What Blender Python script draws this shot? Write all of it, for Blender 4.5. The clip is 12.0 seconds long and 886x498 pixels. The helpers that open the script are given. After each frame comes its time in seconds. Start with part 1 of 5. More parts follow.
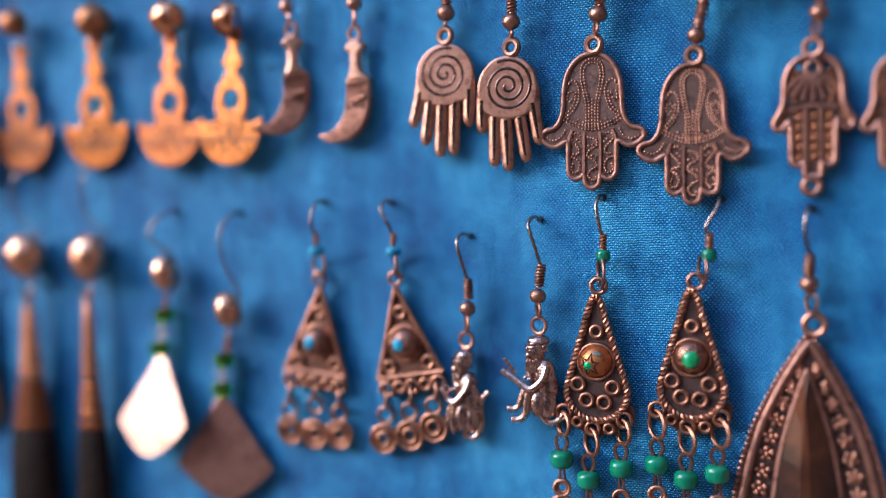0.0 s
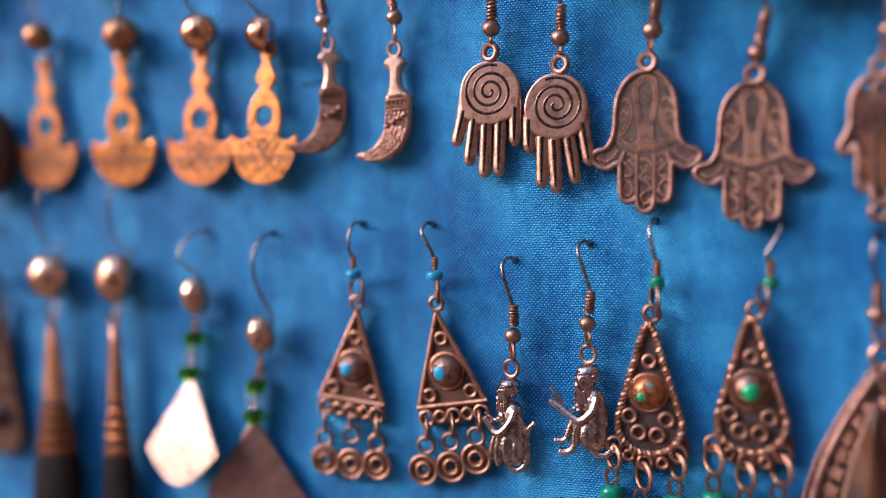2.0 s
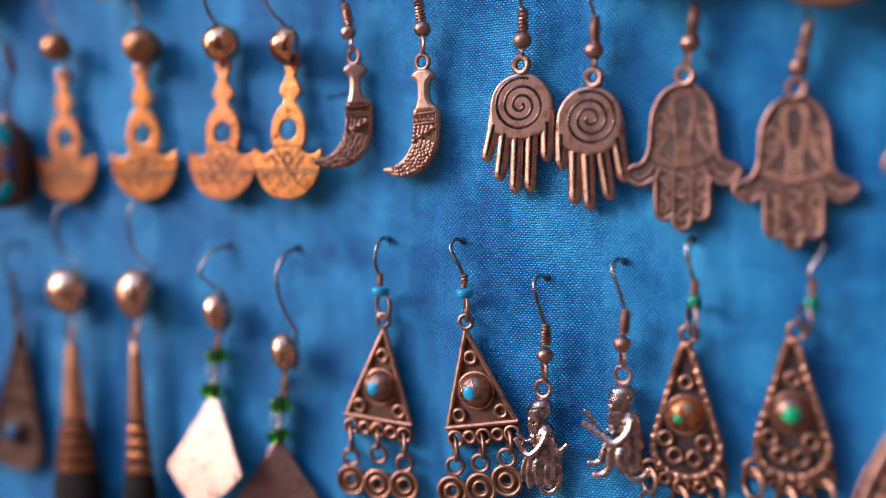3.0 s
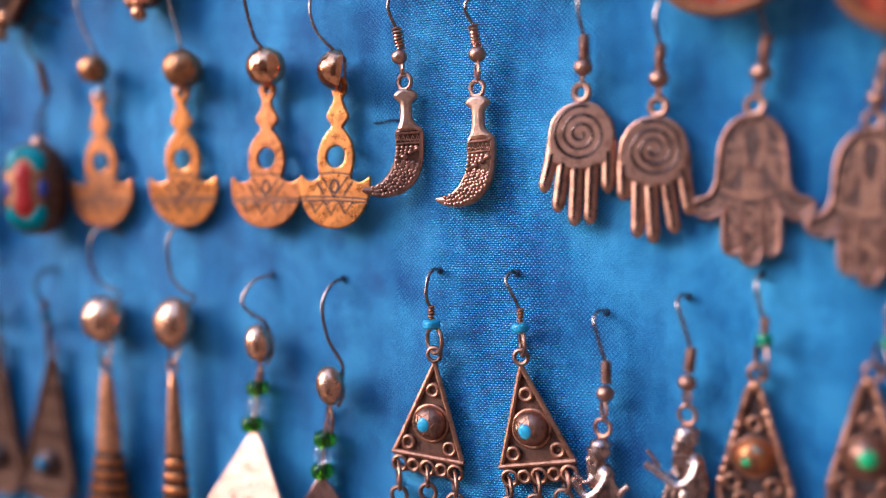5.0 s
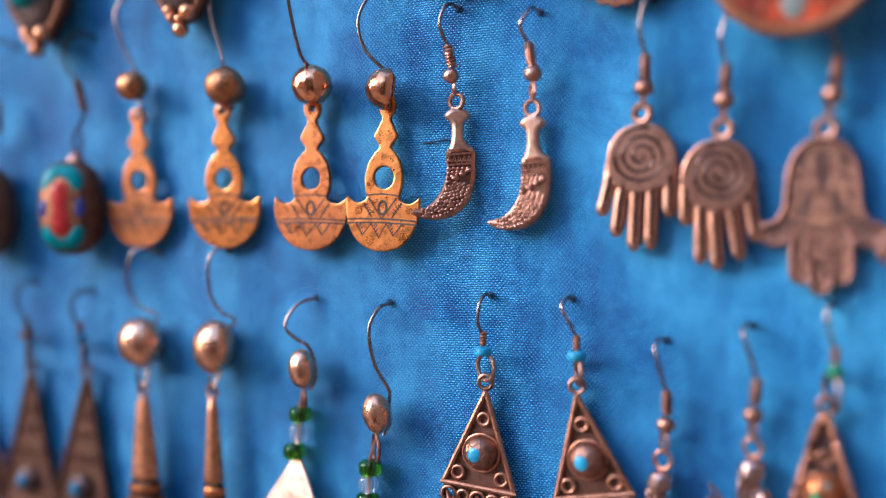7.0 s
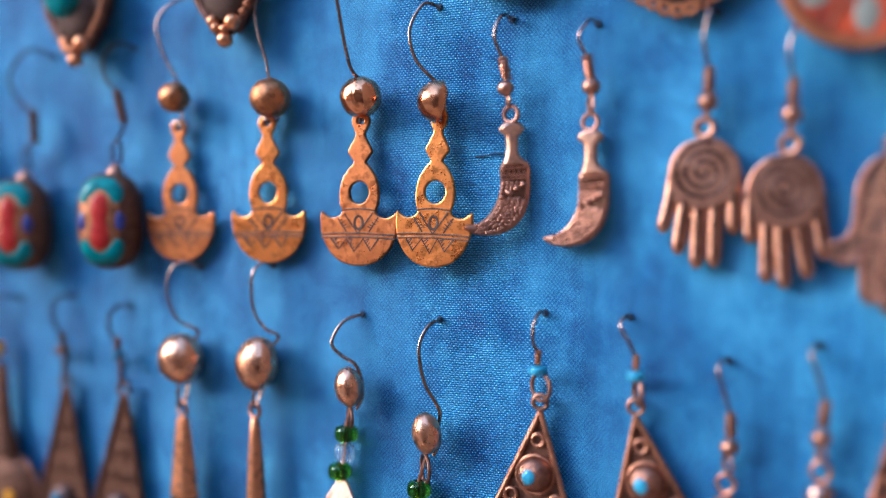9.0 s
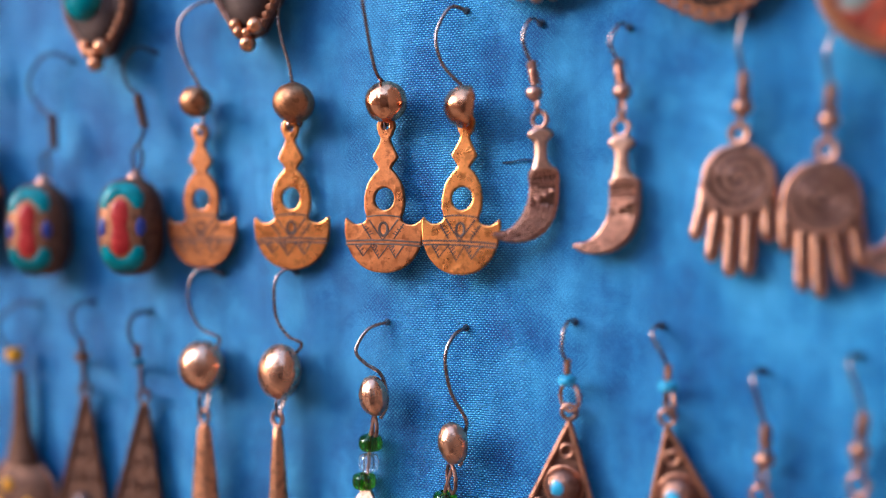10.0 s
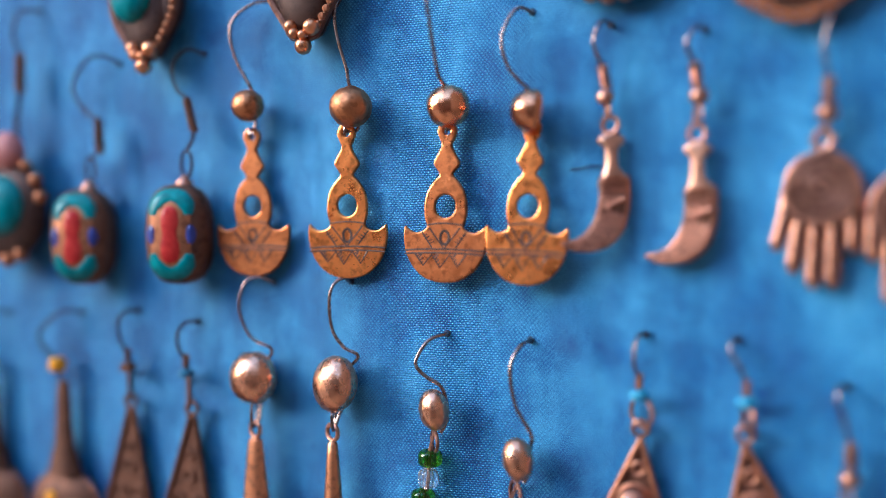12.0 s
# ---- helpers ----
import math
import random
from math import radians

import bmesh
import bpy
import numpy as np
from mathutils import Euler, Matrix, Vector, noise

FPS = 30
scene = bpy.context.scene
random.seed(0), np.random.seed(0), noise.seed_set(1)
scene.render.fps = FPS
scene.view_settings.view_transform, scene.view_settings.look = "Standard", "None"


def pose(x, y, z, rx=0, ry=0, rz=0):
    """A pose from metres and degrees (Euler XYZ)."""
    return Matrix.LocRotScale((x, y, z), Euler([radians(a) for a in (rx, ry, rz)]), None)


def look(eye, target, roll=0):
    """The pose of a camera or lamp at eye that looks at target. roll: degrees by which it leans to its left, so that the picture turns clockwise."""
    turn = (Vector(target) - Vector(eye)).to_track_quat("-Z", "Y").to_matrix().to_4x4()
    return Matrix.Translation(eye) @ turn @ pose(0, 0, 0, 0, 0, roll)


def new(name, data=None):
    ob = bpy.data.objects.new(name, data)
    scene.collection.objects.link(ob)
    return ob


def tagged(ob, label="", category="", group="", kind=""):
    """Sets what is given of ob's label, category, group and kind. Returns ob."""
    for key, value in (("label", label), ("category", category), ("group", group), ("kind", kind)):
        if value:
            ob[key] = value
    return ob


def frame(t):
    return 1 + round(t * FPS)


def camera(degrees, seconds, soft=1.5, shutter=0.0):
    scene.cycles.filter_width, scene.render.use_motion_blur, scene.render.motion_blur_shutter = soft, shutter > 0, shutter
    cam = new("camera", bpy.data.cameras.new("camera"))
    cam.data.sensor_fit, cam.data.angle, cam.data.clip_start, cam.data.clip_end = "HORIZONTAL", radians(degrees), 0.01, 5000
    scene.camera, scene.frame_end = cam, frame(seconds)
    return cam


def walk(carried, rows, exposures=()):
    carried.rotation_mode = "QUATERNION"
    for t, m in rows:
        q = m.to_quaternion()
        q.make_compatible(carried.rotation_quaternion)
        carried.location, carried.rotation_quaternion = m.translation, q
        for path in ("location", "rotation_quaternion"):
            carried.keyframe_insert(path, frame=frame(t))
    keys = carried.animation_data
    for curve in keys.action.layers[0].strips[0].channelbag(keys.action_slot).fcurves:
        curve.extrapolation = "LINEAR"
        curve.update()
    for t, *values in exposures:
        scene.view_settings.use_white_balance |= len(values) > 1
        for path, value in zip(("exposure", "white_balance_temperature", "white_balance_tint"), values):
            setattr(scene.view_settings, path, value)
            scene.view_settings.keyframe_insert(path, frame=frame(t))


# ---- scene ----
cam = camera(50.0, 12.0, soft=1.0)
PATH = [
    (0, (0.00619, -0.00945, 1.39672), (-0.68664, 1.86445, 1.30459), -1.221),
    (0.5, (0.00392, -0.00779, 1.39748), (-0.69277, 1.86473, 1.30647), -1.171),
    (1, (0.00111, -0.00663, 1.39812), (-0.69443, 1.86654, 1.31183), -1.131),
    (1.5, (-0.00198, -0.00556, 1.39956), (-0.69808, 1.86742, 1.31363), -1.121),
    (2, (-0.00487, -0.00428, 1.40127), (-0.70628, 1.86670, 1.31492), -1.136),
    (2.5, (-0.00782, -0.00299, 1.40397), (-0.71561, 1.86515, 1.30851), -1.204),
    (3, (-0.01147, -0.00146, 1.40573), (-0.72333, 1.86519, 1.31152), -1.224),
    (5, (-0.02474, 0.00124, 1.41154), (-0.73672, 1.86831, 1.32714), -1.027),
    (5.5, (-0.02746, 0.00190, 1.41240), (-0.74275, 1.86801, 1.33489), -0.962),
    (6, (-0.03033, 0.00268, 1.41363), (-0.74876, 1.86763, 1.33743), -0.915),
    (6.5, (-0.03330, 0.00296, 1.41446), (-0.75313, 1.86753, 1.34211), -0.880),
    (7, (-0.03607, 0.00354, 1.41494), (-0.75912, 1.86703, 1.34708), -0.825),
    (9, (-0.04792, 0.00410, 1.41674), (-0.77347, 1.86713, 1.36476), -0.648),
    (9.5, (-0.05075, 0.00449, 1.41739), (-0.77899, 1.86650, 1.36656), -0.652),
    (10, (-0.05316, 0.00536, 1.41814), (-0.78988, 1.86402, 1.36714), -0.621),
    (10.5, (-0.05614, 0.00607, 1.41835), (-0.79739, 1.86304, 1.37166), -0.567),
    (11, (-0.05958, 0.00635, 1.41891), (-0.80223, 1.86277, 1.37229), -0.550),
    (11.5, (-0.06299, 0.00649, 1.41944), (-0.80837, 1.86179, 1.37176), -0.519),
    (12, (-0.06650, 0.00724, 1.42009), (-0.81752, 1.86017, 1.36854), -0.535),
]
EXPOSURE = 0.25
walk(cam, [(t, look(eye, target, roll)) for t, eye, target, roll in PATH], [(t, EXPOSURE + e, k, 5) for t, e, k in ((0.0, 0.03, 5240), (3.0, 0.05, 5270), (6.0, 0.42, 5320), (9.0, 0.44, 5390), (12.0, 0.48, 5480))])
cam.data.dof.use_dof = True
cam.data.dof.focus_distance = 0.2045
cam.data.dof.aperture_fstop = 2.5

# ---- light ----
SUN_AZ, SUN_EL = 240.0, 24.0
world = bpy.data.worlds.new("sky")
scene.world = world
world.use_nodes = True
wn = world.node_tree.nodes
sky = wn.new("ShaderNodeTexSky")
sky.sky_type, sky.sun_disc = "NISHITA", False
sky.sun_elevation, sky.sun_rotation = radians(SUN_EL), radians(SUN_AZ)
world.node_tree.links.new(sky.outputs["Color"], wn["Background"].inputs["Color"])
wn["Background"].inputs["Strength"].default_value = 0.54
sun = new("sun", bpy.data.lights.new("sun", "SUN"))
sun.data.energy, sun.data.angle, sun.data.color = 1.6, radians(32), (1.0, 0.92, 0.84)
to_sun = Vector((math.sin(radians(SUN_AZ)) * math.cos(radians(SUN_EL)), math.cos(radians(SUN_AZ)) * math.cos(radians(SUN_EL)), math.sin(radians(SUN_EL))))
sun.matrix_world = look(to_sun * 6, (0, 0, 0))


# ---- materials ----
def nodes_of(name):
    m = bpy.data.materials.new(name)
    m.use_nodes = True
    t = m.node_tree
    return m, t, t.nodes["Principled BSDF"]


def noise_node(t, scale, detail=4.0, rough=0.6):
    geo = t.nodes.new("ShaderNodeNewGeometry")
    n = t.nodes.new("ShaderNodeTexNoise")
    n.inputs["Scale"].default_value, n.inputs["Detail"].default_value, n.inputs["Roughness"].default_value = scale, detail, rough
    t.links.new(geo.outputs["Position"], n.inputs["Vector"])
    return n


def ramp_node(t, src, stops):
    r = t.nodes.new("ShaderNodeValToRGB")
    while len(r.color_ramp.elements) < len(stops):
        r.color_ramp.elements.new(0.5)
    for e, (p, c) in zip(r.color_ramp.elements, stops):
        e.position, e.color = p, (*c, 1) if len(c) == 3 else c
    t.links.new(src, r.inputs["Fac"])
    return r


def metal(name, light, dark, rough, wear=0.5, relief=0.25, metallic=1.0, dent=0.0):
    """Worn copper: two tones in patches and in fine grain, with uneven gloss and small dents."""
    m, t, b = nodes_of(name)
    patch, grain = noise_node(t, 260, 4), noise_node(t, 1900, 3, 0.7)
    mix = t.nodes.new("ShaderNodeMath")
    mix.operation = "MULTIPLY_ADD"
    t.links.new(grain.outputs["Fac"], mix.inputs[0])
    mix.inputs[1].default_value = 0.45
    t.links.new(patch.outputs["Fac"], mix.inputs[2])
    mid = tuple(a * (1 - wear * 0.5) + c * wear * 0.5 for a, c in zip(light, dark))
    r = ramp_node(t, mix.outputs[0], [(0.50, dark), (0.62, mid), (0.82, light)])
    spot = noise_node(t, 620, 2, 0.5)
    keep = ramp_node(t, spot.outputs["Fac"], [(0.36, (0.38, 0.34, 0.34)), (0.47, (1, 1, 1))])
    stain = t.nodes.new("ShaderNodeMix")
    stain.data_type, stain.blend_type = "RGBA", "MULTIPLY"
    stain.inputs["Factor"].default_value = 0.8 * wear + 0.1
    t.links.new(r.outputs["Color"], stain.inputs["A"])
    t.links.new(keep.outputs["Color"], stain.inputs["B"])
    info = t.nodes.new("ShaderNodeObjectInfo")
    hsv = t.nodes.new("ShaderNodeHueSaturation")
    val = t.nodes.new("ShaderNodeMapRange")
    val.inputs["To Min"].default_value, val.inputs["To Max"].default_value = 0.88, 1.1
    t.links.new(info.outputs["Random"], val.inputs["Value"])
    t.links.new(val.outputs["Result"], hsv.inputs["Value"])
    t.links.new(stain.outputs["Result"], hsv.inputs["Color"])
    t.links.new(hsv.outputs["Color"], b.inputs["Base Color"])
    b.inputs["Metallic"].default_value = metallic
    ro = t.nodes.new("ShaderNodeMapRange")
    ro.inputs["From Min"].default_value, ro.inputs["From Max"].default_value = 0.4, 1.0
    ro.inputs["To Min"].default_value, ro.inputs["To Max"].default_value = min(0.9, rough + 0.18), max(0.06, rough - 0.08)
    t.links.new(mix.outputs[0], ro.inputs["Value"])
    t.links.new(ro.outputs["Result"], b.inputs["Roughness"])
    bump = t.nodes.new("ShaderNodeBump")
    bump.inputs["Strength"].default_value, bump.inputs["Distance"].default_value = relief, 0.00016
    t.links.new(grain.outputs["Fac"], bump.inputs["Height"])
    if dent:
        hollow = t.nodes.new("ShaderNodeBump")
        hollow.inputs["Strength"].default_value, hollow.inputs["Distance"].default_value = 1.0, dent * 0.001
        t.links.new(noise_node(t, 330, 1, 0.4).outputs["Fac"], hollow.inputs["Height"])
        t.links.new(hollow.outputs["Normal"], bump.inputs["Normal"])
    t.links.new(bump.outputs["Normal"], b.inputs["Normal"])
    return m


def stone(name, a, c, rough=0.3, scale=500, coat=0.0, shine=0.5):
    m, t, b = nodes_of(name)
    b.inputs["Specular IOR Level"].default_value = shine
    n = noise_node(t, scale, 5)
    r = ramp_node(t, n.outputs["Fac"], [(0.35, a), (0.65, c)])
    t.links.new(r.outputs["Color"], b.inputs["Base Color"])
    b.inputs["Roughness"].default_value, b.inputs["Coat Weight"].default_value = rough, coat
    bump = t.nodes.new("ShaderNodeBump")
    bump.inputs["Strength"].default_value, bump.inputs["Distance"].default_value = 0.15, 0.0002
    t.links.new(n.outputs["Fac"], bump.inputs["Height"])
    t.links.new(bump.outputs["Normal"], b.inputs["Normal"])
    return m


def glass(name, colour, rough=0.05, ior=1.48):
    m, t, b = nodes_of(name)
    b.inputs["Base Color"].default_value = (*colour, 1)
    b.inputs["Roughness"].default_value, b.inputs["IOR"].default_value = rough, ior
    b.inputs["Transmission Weight"].default_value = 1.0
    return m


def cloth_material():
    """Blue plain weave: raised warp and weft crossings with glints painted on, dark gaps, slubs, faded patches."""
    m, t, b = nodes_of("blue_cloth")
    L = t.links.new
    geo = t.nodes.new("ShaderNodeNewGeometry")
    warp = noise_node(t, 38, 2)
    add = t.nodes.new("ShaderNodeVectorMath")
    add.operation = "MULTIPLY_ADD"
    L(warp.outputs["Color"], add.inputs[0])
    add.inputs[1].default_value = (0.0016, 0.0012, 0.0012)
    L(geo.outputs["Position"], add.inputs[2])
    wob = noise_node(t, 420, 2)
    add2 = t.nodes.new("ShaderNodeVectorMath")
    add2.operation = "MULTIPLY_ADD"
    L(wob.outputs["Color"], add2.inputs[0])
    add2.inputs[1].default_value = (0.0010, 0.0, 0.0006)
    L(add.outputs[0], add2.inputs[2])
    sep = t.nodes.new("ShaderNodeSeparateXYZ")
    L(add2.outputs[0], sep.inputs[0])

    def wave(src, pitch, shift=0.0):
        k = t.nodes.new("ShaderNodeMath")
        k.operation = "MULTIPLY_ADD"
        L(src, k.inputs[0])
        k.inputs[1].default_value, k.inputs[2].default_value = 2 * math.pi / pitch, shift
        s = t.nodes.new("ShaderNodeMath")
        s.operation = "SINE"
        L(k.outputs[0], s.inputs[0])
        return s

    def maths(op, a, c):
        n = t.nodes.new("ShaderNodeMath")
        n.operation = op
        n.inputs[2].default_value = 0.0
        for i, v in enumerate((a, c)):
            if isinstance(v, float):
                n.inputs[i].default_value = v
            else:
                L(v, n.inputs[i])
        return n.outputs[0]

    sx, sz = wave(sep.outputs["X"], 0.00088).outputs[0], wave(sep.outputs["Z"], 0.00102).outputs[0]
    cross = maths("MULTIPLY", sx, sz)
    rows_up = maths("MULTIPLY", maths("MULTIPLY", sz, sz), 0.28)
    knots = maths("POWER", maths("MAXIMUM", cross, 0.0), 1.6)
    fine, slub, fade = noise_node(t, 2600, 2), noise_node(t, 330, 5), noise_node(t, 24, 4)
    worn = noise_node(t, 75, 3)
    knots = maths("ADD", knots, rows_up)
    stretch = t.nodes.new("ShaderNodeVectorMath")
    stretch.operation = "MULTIPLY"
    L(geo.outputs["Position"], stretch.inputs[0])
    stretch.inputs[1].default_value = (1.0, 1.0, 0.22)
    streak = t.nodes.new("ShaderNodeTexNoise")
    streak.inputs["Scale"].default_value, streak.inputs["Detail"].default_value = 210.0, 4.0
    L(stretch.outputs[0], streak.inputs["Vector"])
    weave = maths("ADD", knots, maths("MULTIPLY", fine.outputs["Fac"], 0.35))
    # Thread highlights are put into the colour here, with darker gaps between threads.
    glint = maths("MULTIPLY", knots, maths("MULTIPLY_ADD", worn.outputs["Fac"], 1.1))
    tone = maths("ADD", maths("MULTIPLY", glint, 1.7), maths("MULTIPLY", fade.outputs["Fac"], 0.44))
    tone = maths("ADD", tone, maths("MULTIPLY", slub.outputs["Fac"], 0.22))
    tone = maths("ADD", tone, maths("MULTIPLY", maths("ADD", streak.outputs["Fac"], -0.5), 0.46))
    tone = maths("ADD", tone, maths("MULTIPLY", maths("ADD", worn.outputs["Fac"], -0.5), 0.35))
    r = ramp_node(t, tone, [(0.22, (0.003, 0.050, 0.20)), (0.48, (0.006, 0.152, 0.42)), (0.95, (0.18, 0.65, 0.95))])
    L(r.outputs["Color"], b.inputs["Base Color"])
    b.inputs["Roughness"].default_value = 0.5
    b.inputs["Specular IOR Level"].default_value = 0.42
    bump = t.nodes.new("ShaderNodeBump")
    bump.inputs["Strength"].default_value, bump.inputs["Distance"].default_value = 1.0, 0.00032
    L(weave, bump.inputs["Height"])
    L(bump.outputs["Normal"], b.inputs["Normal"])
    return m


CLOTH = cloth_material()
ANTIQUE = metal("antique_copper", (0.54, 0.255, 0.17), (0.21, 0.093, 0.062), 0.36)
PATINA = metal("dark_patina", (0.15, 0.088, 0.075), (0.05, 0.032, 0.028), 0.5, metallic=0.8)
ROSE = metal("rose_copper", (0.66, 0.32, 0.215), (0.34, 0.15, 0.098), 0.35)
BRASSY = metal("golden_copper", (0.60, 0.20, 0.07), (0.26, 0.082, 0.03), 0.36, 0.6, 0.35, dent=0.1)
ROSY = metal("rosy_brown_copper", (0.74, 0.235, 0.078), (0.33, 0.10, 0.036), 0.3, 0.6, 0.35, dent=0.1)
GOLDEN = metal("bright_golden_copper", (0.84, 0.275, 0.072), (0.41, 0.122, 0.034), 0.28, 0.55, 0.35, dent=0.1)
SATIN = metal("satin_copper", (0.92, 0.45, 0.27), (0.66, 0.27, 0.14), 0.26, 0.35, 0.08)
POLISHED = metal("polished_copper", (0.90, 0.38, 0.19), (0.46, 0.155, 0.07), 0.15, 0.55, 0.1)
SHEET = metal("copper_sheet", (0.60, 0.35, 0.27), (0.47, 0.26, 0.195), 0.3, 0.2, 0.15, dent=0.08)
# Darker copy of the copper sheet, with a mauve sky reflection in its colour.
SKY_TINTED_SHEET = metal("sky_tinted_copper_sheet", (0.44, 0.235, 0.19), (0.27, 0.135, 0.105), 0.33, 0.5, 0.2, dent=0.08)
WIRE = metal("brown_wire", (0.40, 0.295, 0.265), (0.12, 0.085, 0.078), 0.2)
SILVERY = metal("bright_copper", (0.72, 0.46, 0.38), (0.22, 0.115, 0.09), 0.2, 0.85, 0.45)
DULL = metal("dull_copper", (0.45, 0.22, 0.162), (0.19, 0.092, 0.067), 0.48)
BROWN = metal("brown_copper", (0.25, 0.12, 0.082), (0.088, 0.044, 0.031), 0.5)
DARK_WIRE = metal("blackened_wire", (0.075, 0.06, 0.06), (0.03, 0.027, 0.03), 0.5)
UMBER = metal("umber_copper", (0.19, 0.08, 0.044), (0.068, 0.029, 0.018), 0.55, metallic=0.65)
CONE = metal("warm_cone_copper", (0.88, 0.38, 0.19), (0.55, 0.21, 0.095), 0.33, 0.5, 0.25)
TARNISH = metal("tarnished_copper", (0.37, 0.18, 0.125), (0.13, 0.065, 0.047), 0.42)
GROOVE = metal("dark_groove_line", (0.11, 0.06, 0.05), (0.04, 0.024, 0.02), 0.24, 0.3, 0.1)
BRIGHT = metal("bright_orange_copper", (0.82, 0.35, 0.17), (0.50, 0.19, 0.085), 0.3, 0.4, 0.1)
MATTE = metal("matte_copper", (0.60, 0.24, 0.105), (0.30, 0.11, 0.048), 0.38, 0.5, 0.2)
PALM_GROUND = metal("brown_patina", (0.20, 0.112, 0.09), (0.08, 0.048, 0.04), 0.5, metallic=0.85)
CREVICE = metal("brown_crevice", (0.09, 0.045, 0.032), (0.04, 0.02, 0.015), 0.5, metallic=0.5)
GRIP = metal("pale_copper", (0.78, 0.42, 0.28), (0.56, 0.27, 0.17), 0.42, 0.3, 0.15)
WARM = metal("warm_brown_copper", (0.49, 0.22, 0.135), (0.20, 0.085, 0.05), 0.42)
RUSTY = metal("rust_copper", (0.46, 0.17, 0.075), (0.20, 0.075, 0.035), 0.42, relief=0.5, metallic=0.7)
BOSS = metal("worn_orange_copper", (0.62, 0.20, 0.065), (0.30, 0.092, 0.035), 0.36, relief=0.4, metallic=0.75)
GREEN = stone("green_bead", (0.010, 0.15, 0.075), (0.026, 0.25, 0.125), 0.26, 300, 0.3)
GREEN_STONE = stone("green_stone", (0.01, 0.22, 0.06), (0.05, 0.42, 0.14), 0.25, 700, 0.5)
TURQUOISE = stone("turquoise", (0.03, 0.24, 0.40), (0.06, 0.35, 0.52), 0.38, 600, 0.2)
TEAL = stone("teal_inlay", (0.003, 0.13, 0.14), (0.012, 0.26, 0.27), 0.35, 420, 0.0, 0.3)
CORAL = stone("coral", (0.40, 0.015, 0.015), (0.58, 0.045, 0.035), 0.35, 420, 0.0, 0.25)
PINK = stone("pink_coral", (0.52, 0.16, 0.13), (0.62, 0.24, 0.2), 0.45, 300)
LAPIS = stone("lapis", (0.02, 0.03, 0.16), (0.04, 0.06, 0.28), 0.35, 500)
DIM_BLUE = stone("dull_turquoise", (0.03, 0.14, 0.24), (0.05, 0.20, 0.32), 0.5, 600, 0.0, 0.3)
AMBER = stone("amber_bead", (0.80, 0.30, 0.006), (0.88, 0.38, 0.012), 0.4, 400, 0.0, 0.3)
TASSEL = stone("dark_wood", (0.012, 0.006, 0.004), (0.03, 0.014, 0.009), 0.6, 240, 0.0, 0.15)
BROWN_STONE = stone("brown_stone", (0.016, 0.007, 0.006), (0.14, 0.045, 0.02), 0.3, 90, 0.0, 0.35)
RED_ENAMEL = stone("red_enamel", (0.16, 0.022, 0.012), (0.52, 0.075, 0.022), 0.45, 180, 0.0, 0.3)
PALE_ENAMEL = stone("pale_enamel", (0.16, 0.17, 0.15), (0.27, 0.26, 0.22), 0.5, 260, 0.0, 0.3)
GREEN_GLASS = glass("green_glass", (0.17, 0.44, 0.012), 0.04)
CLEAR_GLASS = glass("clear_glass", (0.93, 0.95, 0.98), 0.06)
CLEAR_GLASS.node_tree.nodes["Principled BSDF"].inputs["Transmission Weight"].default_value = 0.93
DARK = stone("dark_copper", (0.018, 0.009, 0.006), (0.045, 0.022, 0.014), 0.45, 400, 0.0, 0.2)
THREAD = stone("dark_thread_and_hole", (0.02, 0.03, 0.06), (0.03, 0.05, 0.09), 0.8)
PLASTER = stone("ochre_plaster", (0.34, 0.17, 0.10), (0.44, 0.24, 0.15), 0.9, 3)
PAVING = stone("pale_paving", (0.32, 0.205, 0.125), (0.42, 0.275, 0.17), 0.9, 2)
# Dark so that the added right-hand wall bounces little light onto the cloth.
SIDE_BLOCKER = stone("dark_side_blocker", (0.07, 0.05, 0.045), (0.11, 0.08, 0.07), 0.9, 30)
# For the added wall that gives polished copper its dark reflections.
FRONT_BLOCKER = stone("dark_front_blocker", (0.11, 0.062, 0.042), (0.17, 0.095, 0.062), 0.7, 12)
PLYWOOD = stone("plywood", (0.32, 0.2, 0.1), (0.42, 0.28, 0.15), 0.7, 20)


# ---- shaping, in millimetres on the board: u along it, d out of it, v up ----
def curve_through(pts, steps=8, closed=False):
    """A smooth line through points of any size."""
    p = np.array(pts, float)
    n = len(p)
    out = []
    for i in range(n if closed else n - 1):
        a, b, c, e = (p[(i + k) % n] if closed else p[min(max(i + k, 0), n - 1)] for k in (-1, 0, 1, 2))
        for s in np.linspace(0, 1, steps, endpoint=False):
            out.append(0.5 * (2 * b + (c - a) * s + (2 * a - 5 * b + 4 * c - e) * s * s + (3 * b - a - 3 * c + e) * s ** 3))
    if not closed:
        out.append(p[-1])
    return np.array(out)


def circle(cu, cv, r, n=24, rv=None):
    return [(cu + r * math.cos(a), cv + (rv or r) * math.sin(a)) for a in np.linspace(0, 2 * math.pi, n, endpoint=False)]


def lift(flat, d):
    return [(u, d, v) for u, v in flat]


def mirrored(half, cu=0.0):
    """A closed outline from its right half, given from top to bottom."""
    return [(cu + u, v) for u, v in half] + [(cu - u, v) for u, v in half[::-1] if abs(u) > 1e-6]


